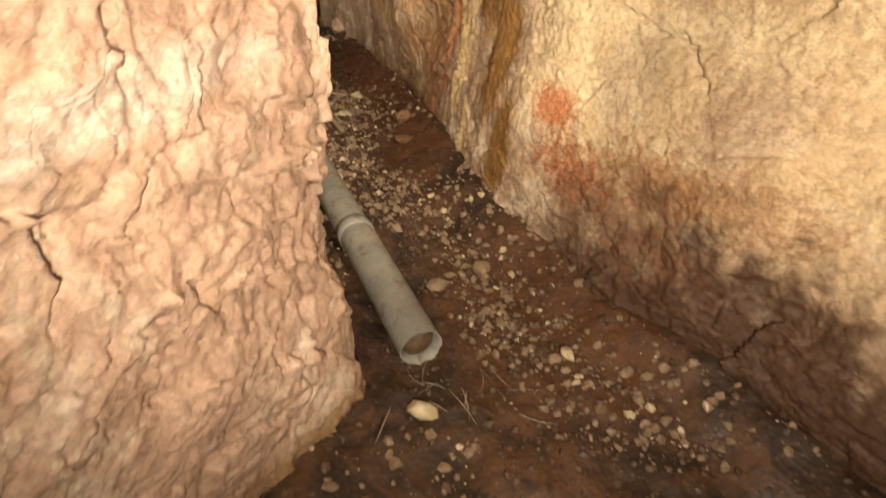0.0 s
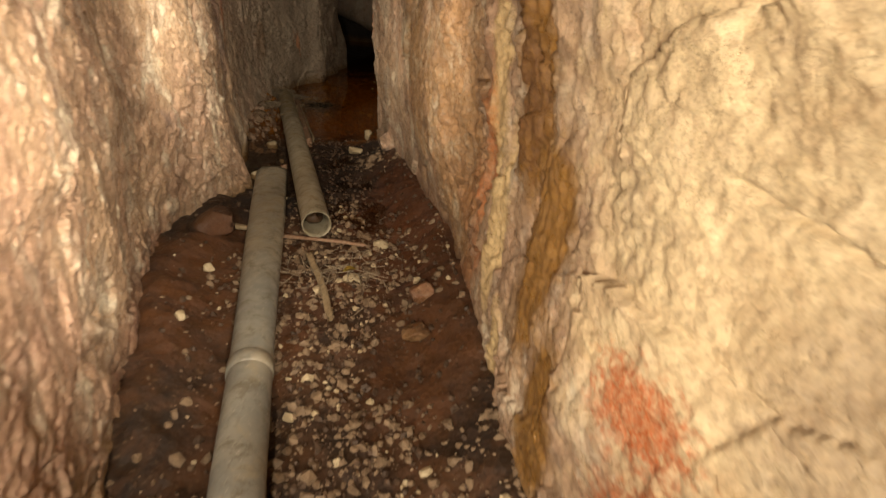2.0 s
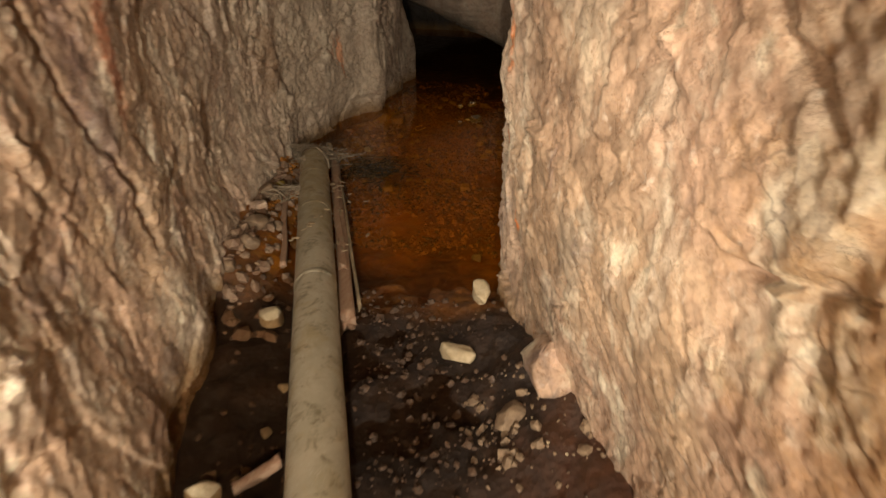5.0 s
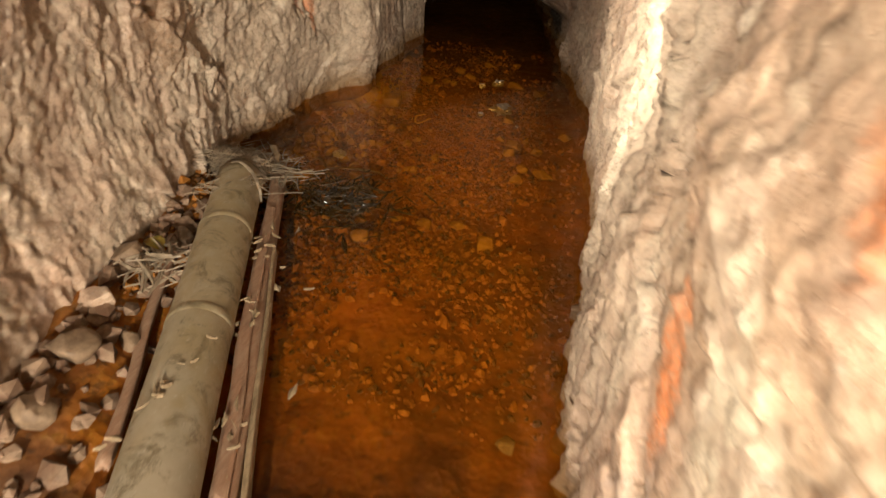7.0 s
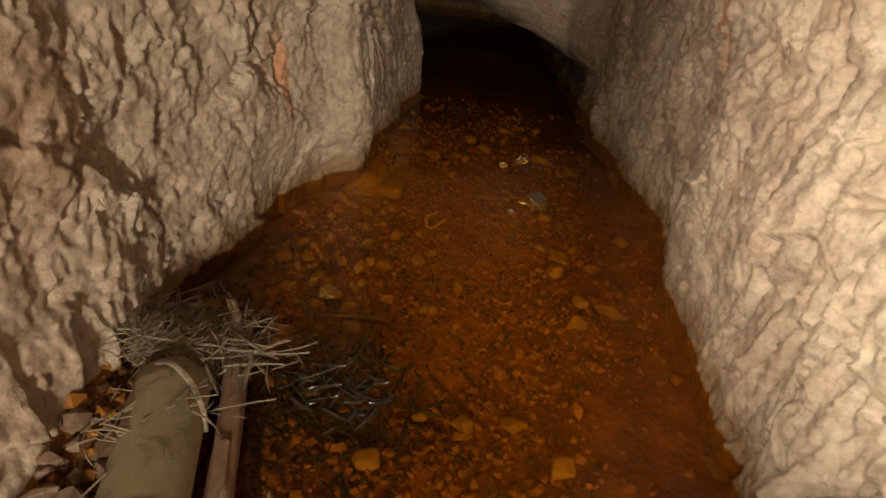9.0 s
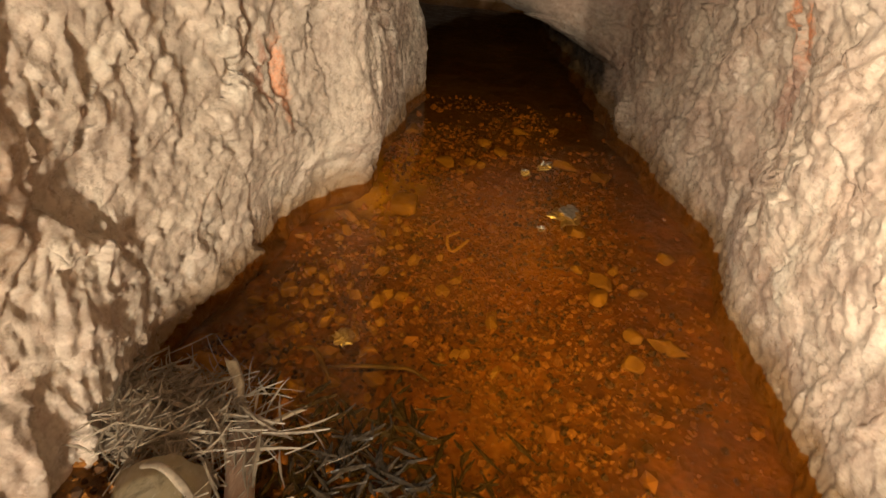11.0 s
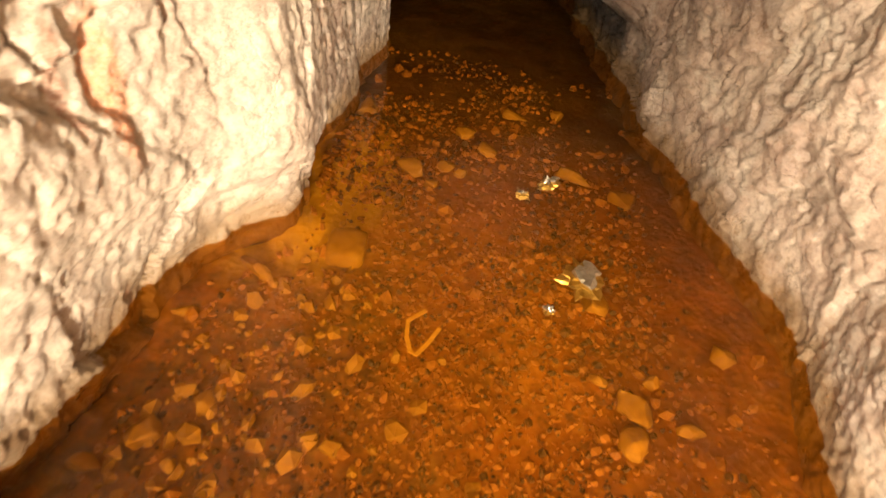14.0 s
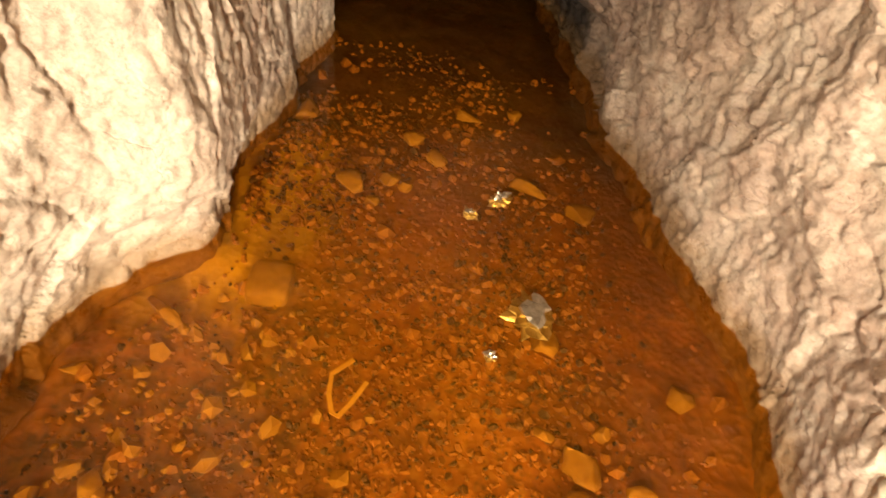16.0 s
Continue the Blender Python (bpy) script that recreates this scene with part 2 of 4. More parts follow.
rock_right = rock("ochre_and_tan_rock", [
    ((0.70, 0.52, 0.29), 0.80, (0.8, 1.7, 1.1), (0.9, 1.0, 0.8), 0.6),
    ((0.80, 0.66, 0.40), 0.85, (0.7, 2.25, 1.15), (0.7, 0.35, 0.45), 1.0),
    ((0.82, 0.70, 0.46), 0.80, (0.9, 1.75, 1.35), (0.7, 0.35, 0.35), 1.0),
    ((0.50, 0.33, 0.17), 0.70, (0.8, 1.95, 0.95), (0.7, 0.30, 0.12), 1.0),
    ((0.46, 0.29, 0.15), 0.60, (0.8, 1.55, 1.15), (0.7, 0.18, 0.25), 1.0),
    ((0.72, 0.57, 0.36), 0.65, (0.7, 2.1, 1.15), (0.8, 0.6, 0.6), 0.8),
    ((0.27, 0.135, 0.028), 0.95, (0.30, 2.97, 1.15), (0.5, 0.15, 0.32), 0.35),
    ((0.27, 0.135, 0.028), 0.95, (0.33, 2.78, 0.75), (0.5, 0.13, 0.30), 0.35),
    ((0.27, 0.135, 0.028), 0.95, (0.42, 2.57, 0.38), (0.5, 0.11, 0.26), 0.35),
    ((0.70, 0.52, 0.27), 0.95, (0.18, 3.29, 1.10), (0.5, 0.06, 0.35), 0.2),
    ((0.70, 0.52, 0.27), 0.95, (0.2, 3.17, 0.65), (0.5, 0.06, 0.35), 0.2),
    ((0.70, 0.52, 0.27), 0.95, (0.26, 3.02, 0.15), (0.5, 0.06, 0.30), 0.2),
    ((0.13, 0.06, 0.03), 0.75, (0.28, 2.99, 1.12), (0.5, 0.10, 0.22), 0.7),
    ((0.15, 0.08, 0.03), 0.7, (0.33, 2.90, 0.55), (0.5, 0.03, 0.35), 0.5),
    ((0.50, 0.105, 0.02), 0.94, (0.54, 2.27, 0.71), (0.4, 0.11, 0.09), 0.8),
    ((0.36, 0.085, 0.02), 0.94, (0.62, 2.10, 0.50), (0.4, 0.20, 0.12), 1.1),
    ((0.36, 0.12, 0.03), 0.7, (0.82, 1.76, 0.64), (0.4, 0.24, 0.10), 1.2),
    ((0.26, 0.10, 0.03), 0.7, (0.98, 1.50, 0.72), (0.5, 0.20, 0.11), 1.1),
    ((0.55, 0.50, 0.42), 0.6, (0.92, 1.57, 0.53), (0.4, 0.07, 0.05), 0.7),
    ((0.30, 0.19, 0.14), 0.65, (0.93, 1.62, 0.93), (0.4, 0.12, 0.16), 0.8),
    ((0.34, 0.27, 0.20), 0.5, (0.75, 2.03, 0.93), (0.4, 0.12, 0.18), 0.4),
    ((0.38, 0.24, 0.12), 0.7, (0.8, 1.85, 1.30), (0.5, 0.30, 0.12), 0.9),
    ((0.56, 0.17, 0.03), 0.75, (0.15, 3.36, 0.8), (0.5, 0.05, 0.35), 0.5),
    ((0.42, 0.14, 0.05), 0.6, (0.05, 3.55, 0.35), (0.5, 0.2, 0.5), 0.7),
    (OCHRE, 0.45, (-0.45, 4.55, 0.9), (0.6, 0.35, 0.5), 0.8),
    ((0.42, 0.22, 0.07), 0.65, (0.0, 3.85, 0.8), (0.6, 0.42, 0.8), 0.7),
    # dark clay foot, painted darker still where the torch beam passes it by
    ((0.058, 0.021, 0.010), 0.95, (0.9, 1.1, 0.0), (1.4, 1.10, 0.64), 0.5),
    # brown mottling, with dimness of the lower wall mixed into its colour
    ((0.20, 0.085, 0.04), 0.7, (0.85, 1.85, 0.42), (0.5, 0.30, 0.14), 1.0),
    (CLAY, 0.85, (-0.2, 4.2, 0.06), (1.0, 1.8, 0.13), 0.4),
    (PAINT, 0.95, (-1.01, 5.88, 0.50), (0.4, 0.06, 0.035), 0.3),
    (PAINT, 0.7, (-1.09, 6.10, 0.66), (0.4, 0.035, 0.14), 0.35),
    (PAINT, 0.75, (-1.02, 5.90, 1.03), (0.4, 0.05, 0.08), 0.4),
    (PAINT, 0.65, (-1.42, 8.44, 0.80), (0.4, 0.035, 0.16), 0.35),
    (PAINT, 0.7, (-1.39, 8.30, 0.78), (0.4, 0.05, 0.07), 0.5),
    ((0.30, 0.13, 0.09), 0.7, (-1.36, 8.37, 0.60), (0.4, 0.10, 0.12), 0.4),
    (PALE, 0.6, (-1.2, 6.9, 0.7), (0.5, 0.6, 0.8), 0.5),
])
rock_dark = rock("grey_brown_rock", [], 0.6)

g = Graph("floor_earth", 0.75)
y_axis = g.axis(1)
c = g.mix(g.span(g.noise(3.2, 6, 0.7, 0.5), 0.42, 0.62), (0.030, 0.017, 0.010), (0.085, 0.040, 0.019))
c = g.mix(g.span(g.noise(14, 6, 0.7), 0.50, 0.68, 0.0, 0.85), c, (0.016, 0.010, 0.007))
c = g.mix(g.span(g.noise(42, 4, 0.6), 0.60, 0.70, 0.0, 0.7), c, (0.16, 0.10, 0.055))
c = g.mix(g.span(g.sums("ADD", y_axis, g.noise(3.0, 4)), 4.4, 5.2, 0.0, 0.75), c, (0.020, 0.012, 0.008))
for centre, radii in (((-1.12, 3.45, 0.0), (0.34, 0.75, 0.6)), ((-0.02, 3.55, 0.0), (0.26, 0.9, 0.6)), ((0.62, 1.75, 0.0), (0.45, 0.6, 0.6)), ((-0.40, 4.3, 0.0), (0.24, 0.6, 0.6)), ((-0.62, 3.0, 0.0), (0.12, 0.5, 0.6))):
    c = g.mix(g.sums("MULTIPLY", g.stain_or_shade(centre, radii, 0.5, 5.0), 0.85), c, (0.115, 0.047, 0.019))
c = g.mix(g.sums("MULTIPLY", g.stain_or_shade((-0.45, 4.9, 0.0), (0.42, 1.5, 0.6), 0.5, 4.0), 0.75), c, (0.105, 0.036, 0.014))
silt = g.mix(g.span(g.noise(9, 7, 0.75, 0.8), 0.38, 0.62), (0.44, 0.155, 0.010), (0.33, 0.100, 0.005))
silt = g.mix(g.span(g.noise(38, 4, 0.7), 0.50, 0.68, 0.0, 0.75), silt, (0.46, 0.21, 0.025))
silt = g.mix(g.span(g.noise(23, 5, 0.7), 0.54, 0.66, 0.0, 0.8), silt, (0.13, 0.05, 0.007))
# redder silt along the right side, with the dimness there painted in
silt = g.mix(g.sums("MULTIPLY", g.stain_or_shade((-1.42, 7.9, 0.0), (0.40, 2.0, 0.5), 0.5, 3.0), 0.85), silt, (0.12, 0.034, 0.005))
# far end of the bed: light fading with distance is painted into the silt
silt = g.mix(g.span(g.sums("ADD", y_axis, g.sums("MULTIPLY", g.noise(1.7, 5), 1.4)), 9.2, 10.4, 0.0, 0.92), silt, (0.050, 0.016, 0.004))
silt = g.mix(g.sums("MULTIPLY", g.stain_or_shade((-2.62, 8.75, 0.0), (0.20, 0.42, 0.5), 0.4, 4.0, False), 0.85), silt, (0.55, 0.31, 0.02))
litter = g.stain_or_shade((-2.52, 7.50, 0.0), (0.52, 1.10, 0.5), 0.6, 5.0)
silt = g.mix(g.sums("MULTIPLY", litter, 0.75), silt, g.mix(g.span(g.noise(17, 5, 0.7), 0.45, 0.62), (0.040, 0.026, 0.009), (0.16, 0.085, 0.016)))
wet = g.span(g.sums("ADD", y_axis, g.sums("MULTIPLY", g.noise(2.5, 5), 1.2)), 6.3, 7.1)
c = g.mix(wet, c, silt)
n = g.bump(g.noise(30, 6, 0.75), 0.6, 0.008)
n = g.bump(g.voronoi(45), 0.5, 0.006, n)
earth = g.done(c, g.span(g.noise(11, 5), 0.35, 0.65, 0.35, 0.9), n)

pale_stone = plain("pale_stone", (0.44, 0.34, 0.20), (0.55, 0.45, 0.29), 25, 0.7, 0.004)
brown_stone = plain("brown_stone", (0.16, 0.105, 0.062), (0.27, 0.185, 0.11), 22, 0.75, 0.005)
bank_stone = plain("reddish_rubble", (0.18, 0.105, 0.062), (0.28, 0.19, 0.12), 20, 0.75, 0.005)
earth_stone = plain("muddy_gravel", (0.05, 0.028, 0.015), (0.12, 0.07, 0.04), 30, 0.7, 0.004)
dark_gravel = plain("dark_silted_gravel", (0.06, 0.026, 0.006), (0.13, 0.05, 0.008), 22, 0.8, 0.004)
silt_stone = plain("silted_gravel", (0.33, 0.125, 0.010), (0.20, 0.068, 0.006), 22, 0.8, 0.004)
ochre_stone = plain("ochre_stone", (0.36, 0.18, 0.016), (0.27, 0.120, 0.009), 22, 0.75, 0.004)


def pipe_plastic(name, colour, other, muddy, centre, radii):
    """Old pipe: scuffed plastic, dried mud in streaks and blotches."""
    g = Graph(name, 0.5)
    c = g.mix(g.span(g.noise(7, 5, 0.65, 0.4), 0.36, 0.66), colour, other)
    c = g.mix(g.sums("MULTIPLY", g.stain_or_shade(centre, radii, 0.5, 4.0), 0.75), c, muddy)
    c = g.mix(g.span(g.noise(13, 8, 0.78, 0.6), 0.50, 0.64, 0.0, 0.8), c, tuple(0.42 * k for k in muddy))
    c = g.mix(g.span(g.noise(5, 6, 0.7, 0.4), 0.52, 0.66, 0.0, 0.6), c, muddy)
    c = g.mix(g.span(g.noise(55, 4, 0.7, 0.0, g.stretch((3, 0.6, 3))), 0.58, 0.72, 0.0, 0.5), c, (0.5, 0.46, 0.38))
    n = g.bump(g.noise(60, 5, 0.7), 0.35, 0.0015)
    return g.done(c, g.span(g.noise(16, 5), 0.35, 0.65, 0.32, 0.75), n)


plastic = pipe_plastic("weathered_grey_plastic", (0.195, 0.19, 0.165), (0.26, 0.245, 0.20), (0.30, 0.25, 0.165), (-1.25, 4.3, 0.1), (0.7, 1.0, 0.4))
mossy_plastic = pipe_plastic("muddy_olive_plastic", (0.31, 0.275, 0.19), (0.38, 0.33, 0.235), (0.30, 0.235, 0.12), (-2.35, 6.9, 0.1), (0.6, 0.9, 0.4))
timber = plain("wet_pinkish_timber", (0.30, 0.17, 0.10), (0.38, 0.25, 0.16), 12, 0.65, 0.004, 0.0, (5, 1, 5), 60)
dry_wood = plain("dry_splintered_wood", (0.25, 0.18, 0.10), (0.36, 0.27, 0.16), 16, 0.75, 0.003, 0.0, (3, 1, 3), 80)
straw = plain("dead_straw", (0.33, 0.265, 0.18), (0.19, 0.145, 0.095), 30, 0.6, 0.001)
wet_leaf = plain("wet_dead_leaves", (0.030, 0.022, 0.013), (0.06, 0.042, 0.022), 30, 0.22, 0.002)
foil = plain("crumpled_silver_foil", (0.72, 0.65, 0.50), (0.50, 0.42, 0.28), 40, 0.42, 0.002, 1.0)
strip = plain("yellow_plastic_strip", (0.75, 0.42, 0.06), (0.68, 0.36, 0.05), 30, 0.5, 0.001)
leaf_green = plain("yellowing_leaf", (0.35, 0.30, 0.05), (0.42, 0.26, 0.05), 40, 0.5, 0.001)
sodden_root = plain("sodden_root", (0.11, 0.060, 0.010), (0.18, 0.095, 0.015), 30, 0.6, 0.002)
mud = plain("dark_mud", (0.07, 0.04, 0.02), (0.11, 0.06, 0.03), 20, 0.6, 0.006)

g = Graph("tea_brown_water")
tint = g.nt.nodes.new("ShaderNodeBsdfTransparent")
tint.inputs[0].default_value = (0.88, 0.60, 0.16, 1)
gloss = g.nt.nodes.new("ShaderNodeBsdfGlossy")
gloss.inputs["Roughness"].default_value = 0.03
edge = g.nt.nodes.new("ShaderNodeLayerWeight")
edge.inputs["Blend"].default_value = 0.5
mirror = g.sums("ADD", g.sums("MULTIPLY", g.sums("POWER", edge.outputs["Facing"], 5.0), 0.98), 0.02)
ripple = g.bump(g.noise(11, 3), 0.06, 0.01)
g.nt.links.new(ripple, gloss.inputs["Normal"])
silt_haze = g.nt.nodes.new("ShaderNodeBsdfDiffuse")
flooded = g.span(g.sums("ADD", g.axis(1), g.sums("MULTIPLY", g.noise(3.0, 4), 0.8)), 6.3, 7.0)
haze_tone = g.mix(g.span(g.noise(2.2, 4, 0.6), 0.35, 0.65), (0.38, 0.14, 0.005), (0.26, 0.086, 0.004))
haze_tone = g.mix(g.stain_or_shade((-2.50, 7.10, 0.0), (0.55, 1.05, 0.5), 0.5, 4.0, False), haze_tone, (0.035, 0.020, 0.005))
haze_tone = g.mix(flooded, (0.020, 0.011, 0.006), haze_tone)
g.put(tint.inputs[0], g.mix(flooded, (0.79, 0.69, 0.58), (0.96, 0.76, 0.35)))
g.nt.links.new(haze_tone, silt_haze.inputs["Color"])
cloudy = g.nt.nodes.new("ShaderNodeMixShader")
g.put(cloudy.inputs[0], g.span(g.noise(1.6, 4, 0.6), 0.3, 0.7, 0.05, 0.18))
g.nt.links.new(tint.outputs[0], cloudy.inputs[1])
g.nt.links.new(silt_haze.outputs[0], cloudy.inputs[2])
both = g.nt.nodes.new("ShaderNodeMixShader")
g.nt.links.new(mirror, both.inputs[0])
g.nt.links.new(cloudy.outputs[0], both.inputs[1])
g.nt.links.new(gloss.outputs[0], both.inputs[2])
g.nt.links.new(both.outputs[0], g.nt.nodes["Material Output"].inputs["Surface"])
water_mat = g.mat


# ---- relief in numbers ----
def cell_hash(i, j, seed):
    h = (i.astype(np.int64) * 374761393 + j.astype(np.int64) * 668265263 + seed * 974711) & 0xFFFFFFFF
    h = ((h ^ (h >> 13)) * 1274126177) & 0xFFFFFFFF
    return ((h ^ (h >> 16)) & 0xFFFFFF) / float(0xFFFFFF)


def smooth_noise(u, v, seed):
    i, j = np.floor(u), np.floor(v)
    a, b = u - i, v - j
    a, b = a * a * a * (a * (a * 6 - 15) + 10), b * b * b * (b * (b * 6 - 15) + 10)
    f = [cell_hash(i + p, j + q, seed) for p, q in ((0, 0), (1, 0), (0, 1), (1, 1))]
    return (f[0] * (1 - a) + f[1] * a) * (1 - b) + (f[2] * (1 - a) + f[3] * a) * b - 0.5


def fractal(u, v, seed, octaves=5, gain=0.5):
    out, amp = 0.0, 1.0
    for k in range(octaves):
        out = out + amp * smooth_noise(u * 2 ** k + 7.3 * k, v * 2 ** k - 3.1 * k, seed + k)
        amp *= gain
    return out


def facets(u, v, seed, tilt=1.0):
    """Broken plates: each cell of an uneven net is a tilted plane. Also the distance to the nearest joint."""
    i, j = np.floor(u), np.floor(v)
    best, second, height = np.full(u.shape, 9.0), np.full(u.shape, 9.0), np.zeros(u.shape)
    for p in (-1, 0, 1):
        for q in (-1, 0, 1):
            ci, cj = i + p, j + q
            du, dv = u - ci - cell_hash(ci, cj, seed), v - cj - cell_hash(ci, cj, seed + 1)
            d = du * du + dv * dv
            plane = 0.28 * (cell_hash(ci, cj, seed + 2) - 0.5) + 1.25 * tilt * (du * (cell_hash(ci, cj, seed + 3) - 0.5) + dv * (cell_hash(ci, cj, seed + 4) - 0.5))
            nearer = d < best
            second = np.where(nearer, best, np.minimum(second, d))
            height = np.where(nearer, plane, height)
            best = np.where(nearer, d, best)
    return height, np.sqrt(second) - np.sqrt(best)


def step(x, a, b):
    t = np.clip((x - a) / (b - a), 0, 1)
    return t * t * (3 - 2 * t)


def curve_through(y, ys, xs):
    """Soft line through stations: straight runs, rounded by averaging."""
    return sum(np.interp(y + d, ys, xs) for d in (-0.06, -0.03, 0, 0.03, 0.06)) / 5


LEFT_Y = (-2, 0.0, 0.7, 1.3, 1.7, 2.2, 2.9, 3.55, 4.0, 4.6, 4.80, 4.96, 5.2, 5.55, 5.85, 6.3, 6.9, 7.4, 8.2, 8.40, 8.52, 8.72, 9.0, 9.30, 9.45, 9.62, 9.85, 9.95, 10.2, 13.2)
LEFT_X = (-0.9, -0.62, -0.42, -0.22, -0.43, -0.68, -1.06, -1.47, -1.56, -1.60, -1.68, -1.82, -1.94, -2.06, -2.24, -2.42, -2.58, -2.78, -2.77, -2.73, -2.61, -2.66, -2.71, -2.74, -2.81, -2.77, -2.76, -2.85, -3.2, -4.4)
RIGHT_Y = (-2, 0.9, 1.3, 1.55, 2.0, 2.4, 3.0, 3.25, 3.55, 4.1, 4.45, 4.75, 5.15, 5.7, 6.1, 6.5, 7.4, 7.85, 8.2, 8.5, 8.9, 9.4, 10.05, 10.3, 13.2)
RIGHT_X = (1.5, 1.35, 1.15, 0.93, 0.68, 0.45, 0.26, 0.18, 0.06, -0.11, -0.26, -0.42, -0.61, -0.90, -1.12, -1.17, -1.21, -1.28, -1.35, -1.32, -1.42, -1.57, -1.75, -1.85, -2.6)


def left_line(y):
    return curve_through(y, LEFT_Y, LEFT_X)


def right_line(y):
    return curve_through(y, RIGHT_Y, RIGHT_X)


def left_wall(y, z):
    x = left_line(y)
    h = np.clip(z, 0, 2.2)
    x = x + 0.14 * np.exp(-((y - 1.3) / 0.5) ** 2) * (1 - step(z, 0.0, 0.7))           # flared foot of the first bulge
    x = x - 0.10 * step(z, 0.05, 0.5) * step(y, 4.2, 4.7) * (1 - step(y, 6.9, 7.4))    # leans back
    x = x - 0.18 * step(z, 0.25, 0.8) * step(y, 9.45, 9.6)
    x = x - 0.16 * (1 - step(z, -0.14, -0.04)) * step(y, 7.2, 7.5)                      # undercut at the water
    x = x - 0.025 * (1 - step(z, 0.20, 0.30)) * step(y, 7.35, 7.6) * (1 - step(y, 8.3, 8.6))  # ledge above the water
    x = x + 0.25 * step(h, 1.25, 2.1)                                                  # closes towards the roof
    return x


def right_wall(y, z):
    x = right_line(y)
    x = x - 0.11 * step(z, 0.05, 0.75) * step(y, 3.5, 4.2) * (1 - step(y, 5.6, 6.3))
    x = x - 0.06 * step(z, 0.3, 1.2) * step(y, 7.4, 8.0)
    x = x + 0.10 * step(z, 0.6, 1.3) * (1 - step(y, 2.2, 2.8))
    x = x - np.clip((z - 0.245) * 2.4, 0, 1.55) * step(y, 9.75, 10.05)                  # hanging slab over the far passage
    x = x - 0.25 * step(z, 1.25, 2.1)
    return x


def groove(y, z, line, width, depth, seed):
    """A natural crack along a bent line on the face, wavering and of uneven width."""
    yw, zw = y + 0.03 * fractal(y * 11, z * 11, seed + 120, 3), z + 0.03 * fractal(y * 11 + 4, z * 11, seed + 125, 3)
    best = np.full(y.shape, 9.0)
    for (y0, z0), (y1, z1) in zip(line, line[1:]):
        t = np.clip(((yw - y0) * (y1 - y0) + (zw - z0) * (z1 - z0)) / ((y1 - y0) ** 2 + (z1 - z0) ** 2), 0, 1)
        best = np.minimum(best, np.hypot(yw - y0 - t * (y1 - y0), zw - z0 - t * (z1 - z0)))
    return depth * (1 - step(best, 0.2 * width, 1.5 * width)) * np.clip(0.75 + fractal(y * 6, z * 6, seed + 130, 2), 0.15, 1.2)


def flakes(u, v, seed, levels=5.0):
    """Thin spalled layers: a smooth height cut into ledges with ragged rims."""
    n = fractal(u, v, seed, 4, 0.48) * levels
    k = np.floor(n)
    return (k + step(n - k, 0.0, 0.22)) / levels


